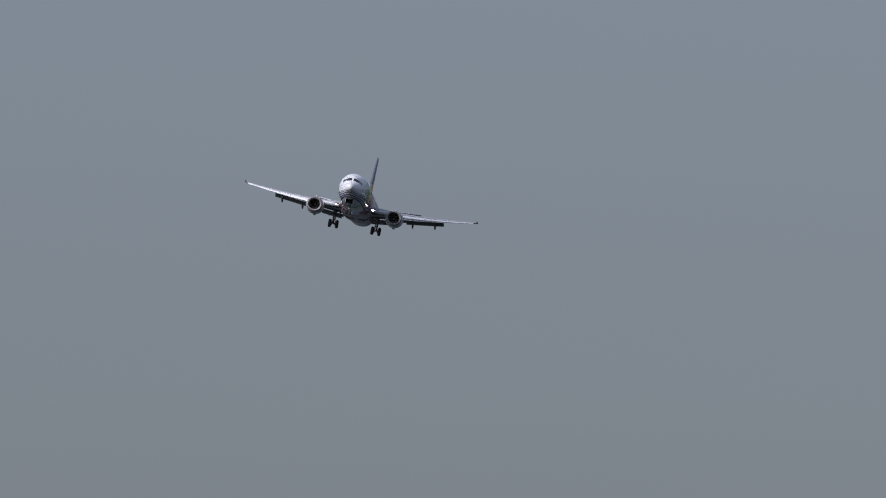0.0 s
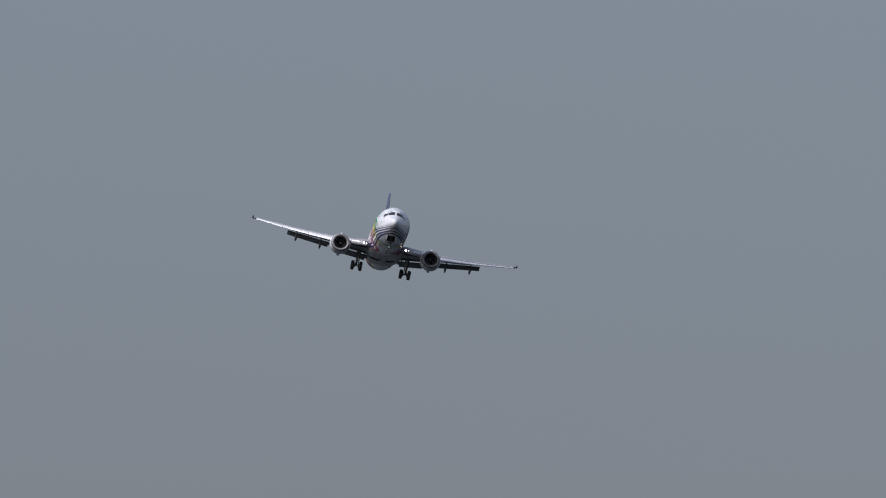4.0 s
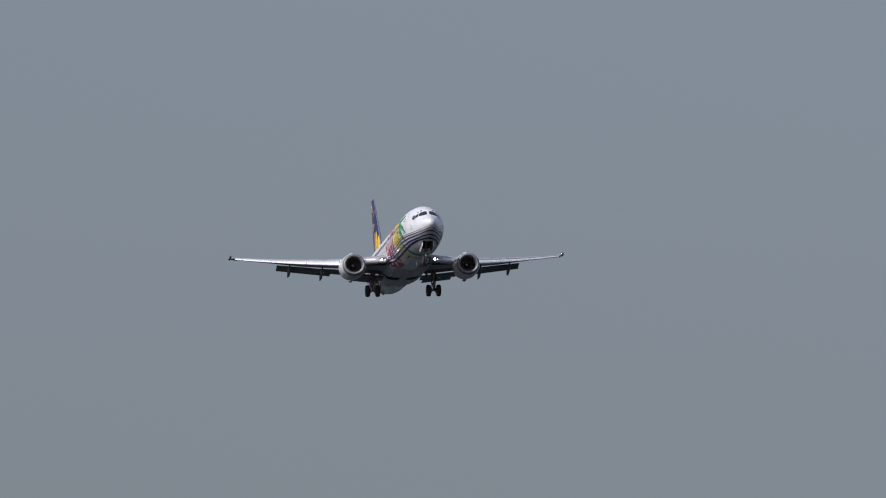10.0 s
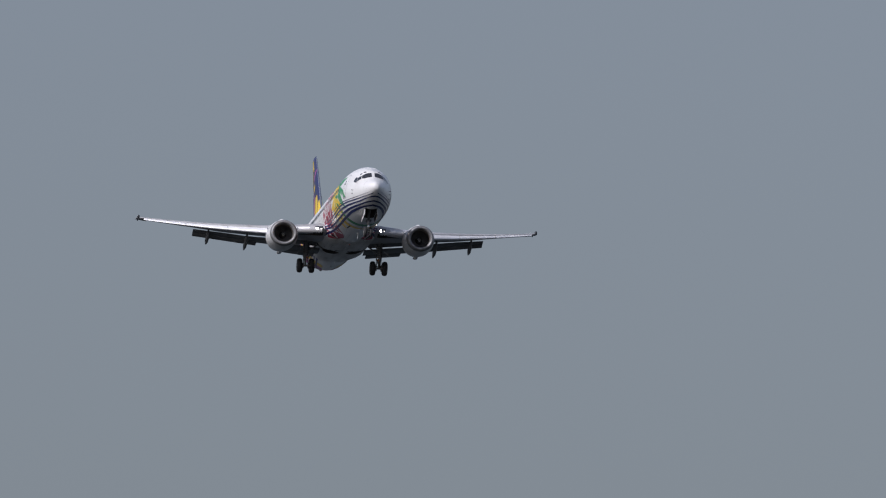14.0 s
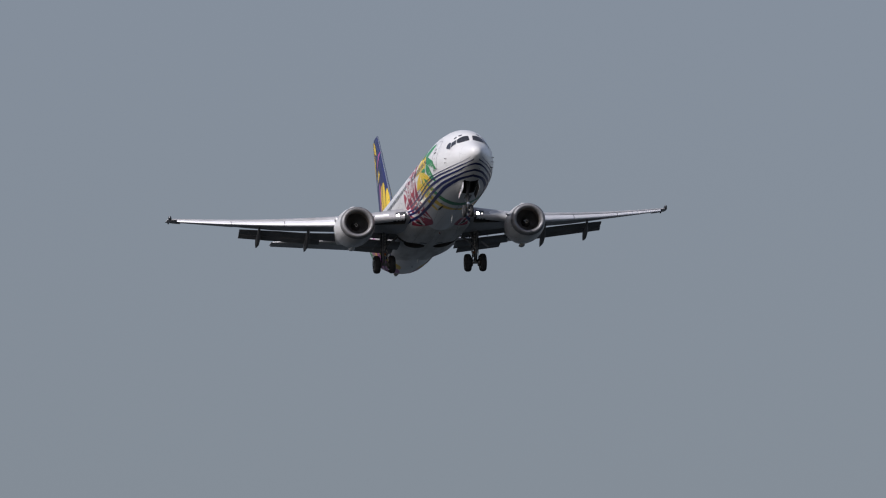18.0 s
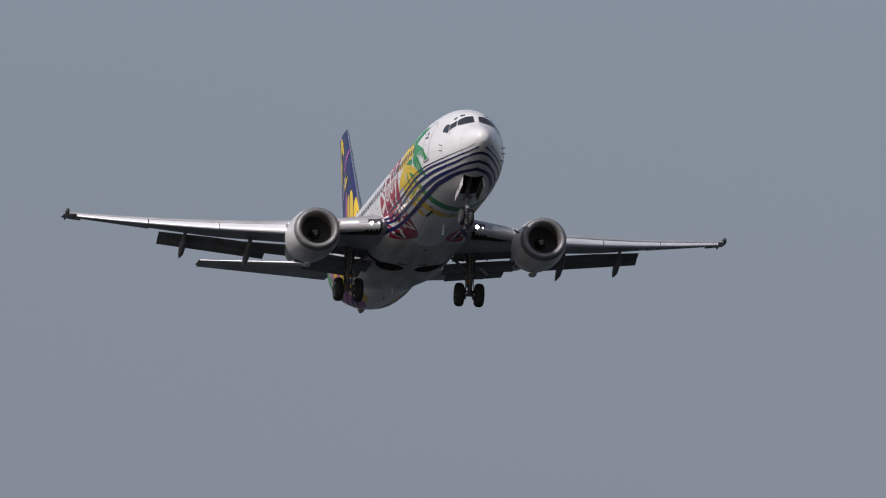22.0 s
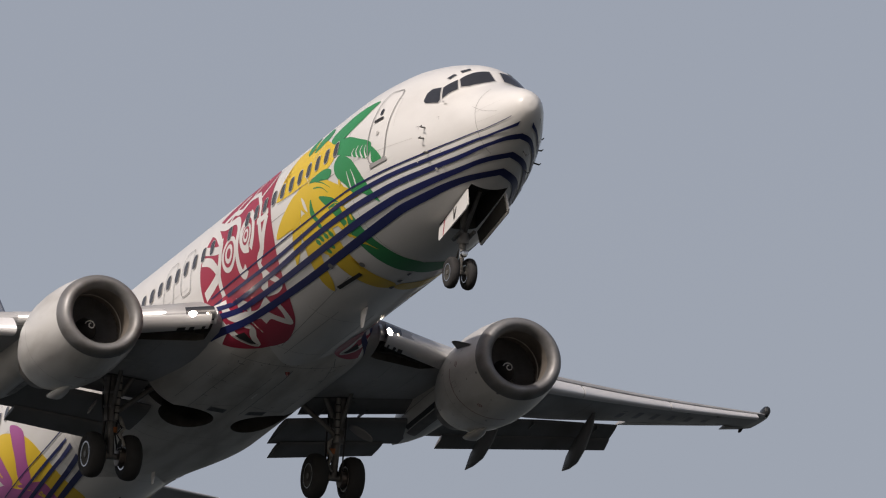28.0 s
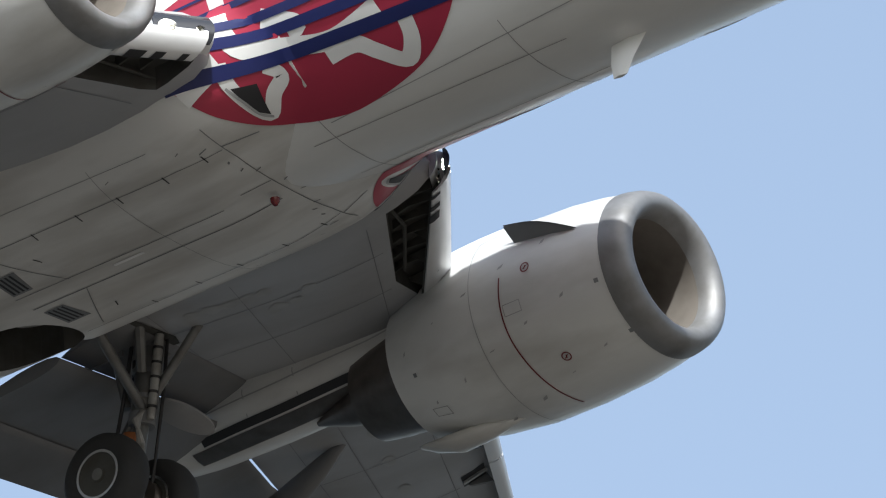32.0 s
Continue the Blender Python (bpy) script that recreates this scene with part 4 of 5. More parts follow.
CUTS_X = [0.02, 0.05, 0.1, 0.17, 0.25, 0.35] + [0.5 + 0.125 * i for i in range(44)] + [6.0 + 0.5 * i for i in range(62)] + [12.9 + 0.1 * i for i in range(31)]


def flat(outline):
    return [Vector((x, d * GIRTH)) for x, d in outline]


def ribbon(pts, width, n=6, taper=(1.0, 1.0)):
    """The outline of a stroke along pts; widths in metres."""
    c = catmull(flat(pts), n, False)
    left, right = [], []
    for i, p in enumerate(c):
        d = (c[min(i + 1, len(c) - 1)] - c[max(i - 1, 0)])
        d = d.normalized() if d.length > 1e-9 else Vector((1, 0))
        f = i / (len(c) - 1)
        k = min(int(f * (len(taper) - 1)), len(taper) - 2)
        w = width / 2 * (taper[k] + (taper[k + 1] - taper[k]) * (f * (len(taper) - 1) - k))
        nn = Vector((-d.y, d.x)) * max(w, 0.003)
        left.append(p + nn)
        right.append(p - nn)
    return left, right


def set_out(x, deg):
    """Where a point of the paint scheme lies on the skin."""
    u, g, f = min(max(x, 1.0), 16.0) - 9, min(max(deg, 40), 182) - 110, min(x, 1)
    k, n = (g / 40) ** 2, min(max((5 - x) / 4, 0), 1)
    across = deg + f * (1.37 - 0.010 * u - 0.0323 * g + 1.05 * k + (-0.96 + 1.58 * g / 40) * n)
    return max(x + f * (-0.040 - 0.0098 * u + 0.0021 * g - 0.045 * k + (0.085 - 0.097 * g / 40) * n), 0.001), min(across, 180.0)


def hug(p, off):
    """Lifts a point of the body's skin onto the belly fairing where that stands proud."""
    a, z, b, n = girdle(p.x)
    if not 13.4 < p.x < 25.2 or p.z > z + 0.08:
        return p
    r = (abs(p.y / a) ** n + (abs(p.z - z) / (b if p.z < z else 0.1)) ** n) ** (1 / n)
    if r >= 1 or r < 0.2:
        return p
    q = Vector((p.x, p.y / r, z + (p.z - z) / r))
    return q + Vector((0, q.y, q.z - z)).normalized() * off


def press(bm, off, mirror=False):
    """Cuts a flat sheet along the skin's facets and lays it on the skin."""
    xs, vs = [v.co.x for v in bm.verts], [v.co.y for v in bm.verts]
    for c in CUTS_X:
        if min(xs) < c < max(xs):
            bmesh.ops.bisect_plane(bm, geom=bm.verts[:] + bm.edges[:] + bm.faces[:], plane_co=(c, 0, 0), plane_no=(1, 0, 0), dist=1e-5)
    k0, k1 = math.ceil(min(vs) / GIRTH / 3.75), math.floor(max(vs) / GIRTH / 3.75)
    for k in range(k0, k1 + 1):
        bmesh.ops.bisect_plane(bm, geom=bm.verts[:] + bm.edges[:] + bm.faces[:], plane_co=(0, k * 3.75 * GIRTH, 0), plane_no=(0, 1, 0), dist=1e-5)
    for v in bm.verts:
        p = hug(skin(*set_out(max(v.co.x, 0.001), v.co.y / GIRTH), off), off)
        if mirror:
            p.y = -p.y
        v.co = p
    return bm


def sheet(outline):
    bm = bmesh.new()
    bm.faces.new([bm.verts.new((p.x, p.y, 0)) for p in outline])
    bmesh.ops.triangulate(bm, faces=bm.faces[:], ngon_method="EAR_CLIP")
    return bm


def strip(left, right):
    bm = bmesh.new()
    a = [bm.verts.new((p.x, p.y, 0)) for p in left]
    b = [bm.verts.new((p.x, p.y, 0)) for p in right]
    for i in range(len(a) - 1):
        bm.faces.new((a[i], a[i + 1], b[i + 1], b[i]))
    return bm


def decal(name, outline, mat, off, parent=None, label="", sides=(False,), curved=True, n=5):
    """Paint on the skin inside an outline of (x, degrees)."""
    made = None
    for m in sides:
        pts = catmull(flat(outline), n) if curved else flat(outline)
        made = part(name, press(sheet(pts), off, m), mat, parent or plane, label)
    return made


def stroke(name, pts, width, mat, off, parent=None, label="", sides=(False,), taper=(1.0, 1.0), n=6):
    made = None
    for m in sides:
        made = part(name, press(strip(*ribbon(pts, width, n, taper)), off, m), mat, parent or plane, label)
    return made


BOTH = (False, True)

# five navy stripes: under the chin, along the side, and down again under the tail
STRIPE_EDGES = (
    (((0.27, 125), (0.45, 119.8), (0.73, 115.8), (1.36, 111.2), (2.4, 108.4), (3.94, 107.6), (7.0, 107.2), (10.7, 107.6), (14.0, 108.4), (24.5, 115.5), (25.9, 119), (27.6, 123), (29.0, 128), (30.5, 137)), 0.036),
    (((0.29, 157), (0.44, 141), (0.8, 127.5), (1.42, 120), (2.56, 115), (4.0, 112.3), (7.1, 111.6), (10.9, 114.2), (14.4, 113.8), (24.5, 122), (26.66, 127.5), (28.5, 134), (30.6, 146)), 0.088),
    (((0.6, 182), (0.61, 165), (0.67, 152), (0.85, 143), (1.3, 132.4), (2.65, 123), (4.1, 119.3), (7.3, 118.1), (9.0, 118.0), (11.1, 120.2), (13.2, 120.6), (14.4, 119.8), (24.3, 127.5), (26.1, 132), (28.1, 139), (30.2, 155)), 0.125),
    (((1.17, 182), (1.19, 165), (1.56, 144.2), (2.84, 132.4), (4.3, 127.8), (7.6, 127.3), (11.4, 127.4), (13.5, 126.0), (14.4, 124.2), (24.3, 135.2), (26, 140.4), (27.9, 147), (29.6, 159)), 0.15),
    (((1.72, 182), (1.74, 171), (2.0, 154.5), (2.35, 147.5), (3.05, 141), (4.55, 136), (6.1, 136.8), (8.0, 136.8), (9.6, 136.9), (11.9, 135.7), (13.2, 134.4), (14.5, 132.2), (24.4, 143), (25.6, 146), (27.9, 153.5), (29.2, 166)), 0.185))
for knots, w in STRIPE_EDGES:
    fore, aft = [p for p in knots if p[0] < 20], [p for p in knots if p[0] > 20]
    u = (14.78 - fore[-1][0]) / (aft[0][0] - fore[-1][0])
    fore.append((14.78, fore[-1][1] + u * (aft[0][1] - fore[-1][1])))
    for run, taper in ((fore, (1.28, 1.15, 0.92, 0.80, 0.74)), (aft, (0.74, 0.70, 0.66, 0.6))):
        # even steps along the stripe, eased at the knots
        line, pts = flat(run), []
        for p, q in zip(line, line[1:]):
            k = max(1, round((q - p).length / 0.2))
            pts += [p.lerp(q, v / k) for v in range(k)]
        pts.append(line[-1])
        for _ in range(7):
            pts = [pts[0]] + [(a + 2 * b + c) / 4 for a, b, c in zip(pts, pts[1:], pts[2:])] + [pts[-1]]
        stroke("stripe", [(p.x, p.y / GIRTH) for p in pts], w, NAVY, 0.016, label="navy blue stripe", sides=BOTH, n=2, taper=taper)

# crimson lion mask with white line drawing
RED_SHAPE = ((10.86, 80), (10.72, 99), (10.81, 114), (11.06, 129), (11.5, 143), (12.1, 153.5), (13.0, 159.4), (13.5, 158.2), (13.86, 155), (14.1, 151.4), (14.33, 146.3), (14.52, 141), (14.78, 131), (15.1, 118), (15.22, 104), (15.22, 90), (15.12, 78), (14.85, 66), (14.6, 52), (13.8, 40), (12.6, 34), (11.7, 40), (11.2, 52), (10.98, 66))
for m in BOTH:
    mask = part("mask_painting", press(sheet(catmull(flat(RED_SHAPE), 6)), 0.006, m), RED, plane, "crimson painted lion mask with white lines")
    S = (m,)
    K = dict(sides=S, parent=mask)
    for pts, w in (
        (((13.94, 76), (13.96, 90), (14.1, 100), (14.09, 112), (14.05, 120), (13.9, 128), (13.4, 132), (12.85, 135), (12.2, 131)), 0.2),
        (((15.0, 60), (14.4, 68), (13.9, 82), (14.26, 82), (15.0, 75.5)), 0.2), (((15.1, 83), (14.55, 88), (14.15, 97), (14.3, 101), (15.05, 106)), 0.2),
        (((14.88, 56), (13.85, 67), (13.15, 69), (12.84, 78), (12.93, 91), (12.88, 104), (12.74, 109.5), (12.5, 107)), 0.2),
        (((12.24, 71.5), (11.95, 79), (11.9, 90), (12.1, 98)), 0.17), (((12.24, 71.5), (12.6, 80), (12.66, 88), (12.5, 95), (12.2, 97)), 0.17),
        (((11.5, 86), (11.46, 102), (11.79, 109), (11.74, 117), (11.9, 122.4), (12.15, 125.5)), 0.19), (((11.02, 85), (11.22, 93), (11.46, 103)), 0.19),
        (((11.66, 84.5), (11.3, 85), (10.98, 82)), 0.16), (((11.72, 115), (11.5, 121), (11.24, 127), (11.6, 129), (12.1, 127)), 0.17),
        (((11.95, 136), (12.0, 144), (12.2, 150), (12.45, 144), (12.66, 139), (13.03, 139.4)), 0.19),
        (((14.16, 130.4), (14.15, 138), (14.0, 148.5), (13.8, 143), (13.62, 139), (13.75, 134.6)), 0.15), (((14.66, 136), (14.45, 133.5), (14.16, 130)), 0.2),
        (((13.6, 121), (13.2, 126.5), (13.35, 127.5)), 0.2), (((14.25, 62), (13.7, 58), (13.1, 62), (12.7, 56), (12.1, 58)), 0.16), (((13.75, 68), (13.5, 53), (13.1, 47)), 0.13),
        (((12.1, 58), (11.8, 66), (11.55, 74), (11.5, 86)), 0.13), (((11.8, 66), (11.4, 56), (11.25, 46)), 0.1), (((12.7, 56), (12.5, 46), (12.3, 38)), 0.11)):
        stroke("white_line", pts, w, WHITE, 0.010, **K)
    for (cx, cd), rx, rd in (((13.40, 91.2), 0.44, 11.0), ((12.33, 88.0), 0.30, 8.0)):
        for k, mat, off in ((1.0, WHITE, 0.011), (0.72, RED, 0.013), (0.52, WHITE, 0.015), (0.28, RED, 0.017)):
            decal("mask_eye", [(cx + k * rx * math.cos(a), cd + k * rd * math.sin(a) + 1.5 * k * math.cos(a)) for a in [2 * math.pi * q / 14 for q in range(14)]], mat, off, **K)

    # yellow pineapple and hibiscus
    fruit = part("flower_painting", press(sheet(catmull(flat(((5.98, 113.5), (6.3, 107), (6.7, 102), (7.2, 95), (7.7, 89), (8.3, 85.5), (8.9, 85), (9.3, 88), (9.2, 94), (8.9, 100), (8.6, 106), (8.3, 112), (7.8, 113), (7.2, 110), (6.6, 112))), 5)), 0.0062, m), YELLOW, plane, "yellow painted hibiscus flower and pineapple")
    for k, pts in enumerate((
        ((6.9, 73), (7.5, 66.5), (8.0, 61), (8.4, 51), (8.62, 53), (8.62, 62), (8.8, 66), (9.15, 61), (9.35, 52), (9.8, 47), (10.08, 51), (10.02, 60), (9.8, 70), (9.95, 77), (10.5, 81.5), (9.8, 83.5), (9.0, 84), (8.3, 86), (7.6, 87), (7.1, 84), (6.92, 79)),
        ((9.25, 87), (9.9, 92.5), (10.3, 98), (10.58, 104.5), (10.1, 105.5), (9.7, 104), (9.4, 106), (9.1, 104), (9.0, 96)),
        ((9.55, 103), (9.75, 112), (9.9, 118), (10.1, 126), (9.75, 122), (9.45, 117), (9.2, 110), (9.2, 103)),
        ((9.1, 104), (9.25, 118), (9.4, 130), (9.62, 143), (9.6, 152.5), (9.25, 147), (9.0, 137), (8.78, 128), (8.6, 116), (8.7, 104)),
        ((8.5, 103), (8.85, 115), (8.74, 127), (8.4, 134), (8.0, 134), (7.72, 129), (7.7, 118), (7.9, 108)),
        ((8.5, 132), (8.45, 140), (8.42, 155), (8.42, 168), (8.25, 177), (7.95, 176), (7.8, 165), (7.94, 151), (7.8, 140), (7.74, 129)),
        ((7.75, 110), (7.2, 108), (6.8, 114), (6.9, 122), (7.1, 132), (7.25, 130), (7.4, 122), (7.72, 120)))):
        decal("petal", pts, YELLOW, 0.0066 + 0.0004 * k, sides=S, parent=fruit, label="yellow painted petal")
    K = dict(sides=S, parent=fruit)
    for cx, cd in ((8.27, 110.6), (8.22, 114.4), (7.97, 118.8), (7.88, 123.1), (8.14, 122.1), (8.54, 118.5), (8.39, 121.9), (8.61, 122.5), (8.38, 130.5), (8.12, 129.5)):
        decal("green_spot", [(cx + 0.085 * math.cos(a) - 0.04 * math.sin(a), cd + 2.3 * math.sin(a)) for a in [2 * math.pi * q / 8 for q in range(8)]], GREEN, 0.010, n=2, **K)
    decal("white_petal_line", ((8.9, 92), (8.72, 96), (8.62, 103), (8.8, 99)), WHITE, 0.010, **K)
    stroke("skin_seam", ((10.4, 84), (9.2, 84.5), (8.0, 85)), 0.012, SEAL, 0.011, **K)
    for pts in (((8.15, 92), (7.7, 95), (7.35, 101)), ((8.0, 89), (7.6, 93), (7.2, 99)), ((8.35, 70), (8.2, 66), (7.95, 62)), ((8.75, 78), (8.5, 84), (8.45, 88))):
        stroke("petal_line", pts, 0.03, GREEN if pts[0][1] > 80 else WHITE, 0.010, taper=(1, 0.2), **K)
    # green palm leaves
    K = dict(sides=S)
    leaf = "green painted palm leaf"
    decal("palm_leaf", ((5.45, 48.5), (5.9, 47.5), (6.5, 50), (7.1, 54.5), (7.5, 60), (7.4, 66), (7.0, 71), (6.75, 71.5), (6.3, 67), (5.9, 61.5), (5.62, 55)), GREEN, 0.009, label=leaf, **K)
    decal("palm_leaf", ((6.72, 71), (6.3, 72), (5.7, 78), (5.3, 82), (5.1, 86), (5.26, 94), (5.6, 92), (6.1, 88), (6.6, 83), (6.95, 78)), GREEN, 0.009, label=leaf, **K)
    decal("palm_leaf", ((5.12, 87.5), (4.9, 91), (4.65, 98.5), (4.8, 100.5), (5.07, 98.5), (5.1, 93)), GREEN, 0.020, label=leaf, **K)
    decal("palm_leaf", ((6.68, 82.5), (6.2, 88), (5.9, 94), (5.55, 107), (5.25, 124), (5.55, 118), (5.9, 112), (6.2, 110), (6.45, 103), (6.85, 95), (6.95, 87)), GREEN, 0.009, label=leaf, **K)
    decal("palm_leaf", ((7.9, 99.5), (7.4, 103), (7.05, 108), (6.62, 120), (6.48, 134), (6.38, 147), (6.34, 160), (6.36, 178), (6.9, 182), (7.05, 172), (7.04, 155), (7.05, 138), (7.2, 122), (7.5, 110)), GREEN, 0.009, label=leaf, **K)
    decal("palm_leaf", ((8.37, 97), (8.3, 104), (8.2, 113), (8.42, 109), (8.52, 104)), GREEN, 0.010, label=leaf, **K)
    decal("palm_leaf", ((7.1, 89), (7.5, 85), (8.1, 85), (8.4, 87), (7.8, 89), (7.3, 93)), GREEN, 0.010, label=leaf, **K)
    decal("palm_leaf", ((9.0, 60), (9.3, 48), (9.15, 40), (8.9, 46), (8.75, 56)), GREEN, 0.010, label=leaf, **K)
    decal("palm_leaf", ((8.55, 62), (8.6, 52), (8.3, 44), (7.9, 48), (7.75, 56), (8.1, 60)), GREEN, 0.010, label=leaf, **K)
    decal("yellow_tip", ((7.1, 131), (6.85, 137), (6.62, 149), (6.8, 142), (7.0, 138)), YELLOW, 0.011, **K)
    for pts in (((6.2, 108), (6.25, 101), (6.3, 96)), ((5.95, 108), (6.0, 101), (6.1, 96)), ((5.9, 91), (6.0, 87), (5.9, 84)), ((5.7, 92), (5.8, 87), (5.7, 83)), ((5.5, 93), (5.6, 88), (5.5, 84)), ((5.32, 94), (5.4, 89), (5.35, 85))):
        stroke("leaf_slit", pts, 0.055, WHITE, 0.012, taper=(1.2, 0.2), **K)
    for k, (cx, cd) in enumerate(((6.72, 100), (6.62, 103.5), (6.52, 106), (6.75, 118), (6.9, 114.5), (6.68, 122), (6.56, 110))):
        decal("yellow_seed", [(cx + 0.06 * math.cos(a), cd + 2.2 * math.sin(a)) for a in [2 * math.pi * q / 8 for q in range(8)]], YELLOW, 0.012, n=2, **K)
    # rear bouquet in purple, yellow and green
    for k, (name, mat, pts, lab) in enumerate((
        ("petal", YELLOW, ((28.5, 92), (27.4, 96), (26.5, 106), (26.0, 122), (25.85, 140), (26.0, 160), (27.0, 163), (27.3, 145), (27.7, 134), (28.7, 120)), "yellow painted petal"),
        ("petal", PURPLE, ((29.1, 121), (28.0, 127), (26.8, 134.6), (26.85, 148), (27.1, 161), (28.4, 169), (30.2, 162), (30.6, 142), (30.0, 126)), "purple painted petal"),
        ("petal", PURPLE, ((29.9, 70), (29.4, 76.5), (28.8, 92), (28.34, 107), (28.23, 123), (28.84, 121), (29.18, 102), (29.7, 86), (30.2, 76)), "purple painted petal"),
        ("petal", PURPLE, ((27.5, 90), (26.7, 100), (26.95, 117), (27.32, 130), (27.87, 126), (27.56, 112), (27.5, 100)), "purple painted petal"),
        ("petal", PINK, ((30.3, 66), (30.1, 80), (29.6, 95), (29.0, 113), (29.35, 114), (30.0, 99), (30.6, 84), (31.0, 68)), "pink painted petal"),
        ("palm_leaf", GREEN, ((32.0, 75), (30.7, 86), (29.8, 98), (28.85, 116), (30.0, 112), (30.5, 122), (31.1, 133), (32.2, 140), (33.0, 120), (32.5, 95)), leaf),
        ("palm_leaf", GREEN, ((31.6, 130), (31.0, 138), (31.0, 148), (31.8, 158), (33.0, 152), (33.8, 125), (33.3, 105), (32.5, 112)), leaf),
        ("petal", PINK, ((30.9, 118), (30.2, 121), (29.5, 124), (29.6, 131), (30.6, 136), (31.3, 130)), "pink painted petal"))):
        decal(name, pts, mat, 0.0062 + 0.0006 * k, label=lab, **K)
    stroke("leaf_slit", ((30.2, 84), (30.6, 105), (31.2, 124), (32.0, 140)), 0.09, WHITE, 0.012, **K)
    stroke("leaf_slit", ((29.6, 100), (30.1, 118), (30.8, 136)), 0.07, WHITE, 0.012, **K)

# ---- windows and doors in the fuselage ----
CABIN = material("cabin_window_glass", (0.05, 0.05, 0.055), 0.12, dirt=0.2, scale=4.0)
POST = material("window_post", (0.46, 0.46, 0.46), 0.45, dirt=0.2, scale=4.0)
FRAME = material("window_surround", (0.55, 0.55, 0.54), 0.4, dirt=0.2, scale=4.0)


def rounded(cx, cd, w, h, lean=0.0, n=16, power=3.2):
    out = []
    for q in range(n):
        a = 2 * math.pi * (q + 0.5) / n
        c, s = math.cos(a), math.sin(a)
        x, y = math.copysign(abs(c) ** (2 / power), c) * w / 2, math.copysign(abs(s) ** (2 / power), s) * h / 2
        out.append((cx + x + lean * y, cd + y / GIRTH))
    return out


for side in BOTH:
    for k in range(42):
        x, deg = 6.93 + 0.535 * min(k, 7) + 0.528 * max(k - 7, 0) + 0.024 * max(k - 7, 0) * (k < 20) + 0.29 * (k >= 20), 75.5 + min(0.09 * k, 2.4)
        if k in (11, 13):
            continue
        f = decal("cabin_window", rounded(x, deg, 0.275, 0.395, -0.05), FRAME, 0.018, sides=(side,), curved=False, label="oval cabin window with grey frame")
        decal("pane", rounded(x, deg, 0.24, 0.355, -0.05), CABIN, 0.022, parent=f, sides=(side,), curved=False)
    # cockpit windows
    for pts in (((2.19, 2.8), (2.16, 8), (2.18, 18), (2.26, 27), (2.38, 34.2), (2.14, 42.2), (1.98, 35), (1.88, 24), (1.83, 12), (1.85, 2.8)), ((2.70, 48.5), (2.44, 37), (2.18, 47.5), (2.50, 61)), ((2.80, 49), (3.12, 50), (3.22, 54), (3.2, 61.5), (3.1, 64), (2.62, 65.5), (2.58, 63)),
                ((2.90, 36), (2.80, 29.5), (2.67, 30.5), (2.75, 37)), ((2.74, 23.5), (2.58, 15.8), (2.47, 17.5), (2.58, 25.5))):
        cx, cd = sum(p[0] for p in pts) / len(pts), sum(p[1] for p in pts) / len(pts)
        f = decal("cockpit_window", [(cx + (x - cx) * 1.14, cd + (d - cd) * 1.12) for x, d in pts], POST, 0.010, sides=(side,), curved=False, label="dark cockpit window with grey frame")
        decal("pane", [(cx + (x - cx) * 1.05, cd + (d - cd) * 1.04) for x, d in pts], GLASS, 0.016, parent=f, sides=(side,), curved=False)
    # doors: forward service door, two overwing exits, rear door
    for cx, cd, w, h, lab in ((4.83, 71.5, 0.80, 1.88, "white forward cabin door"), (16.12, 80, 0.62, 1.05, "white overwing exit"), (17.2, 80, 0.62, 1.05, "white overwing exit"), (30.6, 76, 0.78, 1.75, "white rear cabin door")):
        line = rounded(cx, cd, w, h, 0.06 if cx < 6 else 0.0, 28, 5.0)
        line.append(line[0])
        line.append(line[1])
        d = stroke("door_seam", line, 0.035 if w > 0.7 else 0.025, SEAL, 0.019, label=lab, sides=(side,), n=2)
        if cx < 6:
            stroke("door_handle", ((5.12, 69.5), (4.75, 68.0)), 0.075, BLACK, 0.022, parent=d, sides=(side,))
            decal("door_window", rounded(4.92, 62.5, 0.12, 0.17), GLASS, 0.022, parent=d, sides=(side,), curved=False)
            stroke("door_sill", ((5.2, 101.0), (4.45, 100.0)), 0.085, SEAL, 0.023, parent=d, sides=(side,))
    # skin laps and joints
    for pts in (((6.5, 92.5), (13.4, 92.5)), ((1.24, 30), (1.20, 58), (1.14, 109), (1.3, 150)), ((8.6, 151), (13.5, 160)), ((10.5, 166), (13.9, 166)), ((6.3, 30), (6.3, 160)), ((11.0, 150), (11.0, 179)), ((13.6, 150), (13.6, 179)), ((20.6, 120), (20.6, 179)), ((24.0, 100), (24.0, 179)), ((1.3, 72), (0.55, 95))):
        stroke("skin_seam", pts, 0.012, SEAL, 0.005, sides=(side,), n=3)

# ---- small fittings on the fuselage ----
for side in BOTH:
    # the inlet's shaded recess is painted on as a black decal
    decal("ram_air_inlet", ((14.16, 137.5), (13.9, 138.5), (13.93, 143), (13.97, 148.5), (14.08, 146)), BLACK, 0.02, label="black decal painted for the shaded ram air inlet", sides=(side,), curved=False)
    stroke("inlet_lip", ((14.2, 137), (14.12, 142), (14.06, 147), (13.96, 149.5)), 0.03, PATCH, 0.024, sides=(side,))
part("blade_antenna", loft([[Vector((x, b, z)) for x, b in ((x0, 0.0), ((x0 + x1) / 2, 0.03), (x1, 0.0), ((x0 + x1) / 2, -0.03))] for z, x0, x1 in ((-2.1, 9.69, 10.19), (-2.37, 9.92, 10.22), (-2.54, 10.02, 10.20))]), WHITE, shell, "white blade antenna")
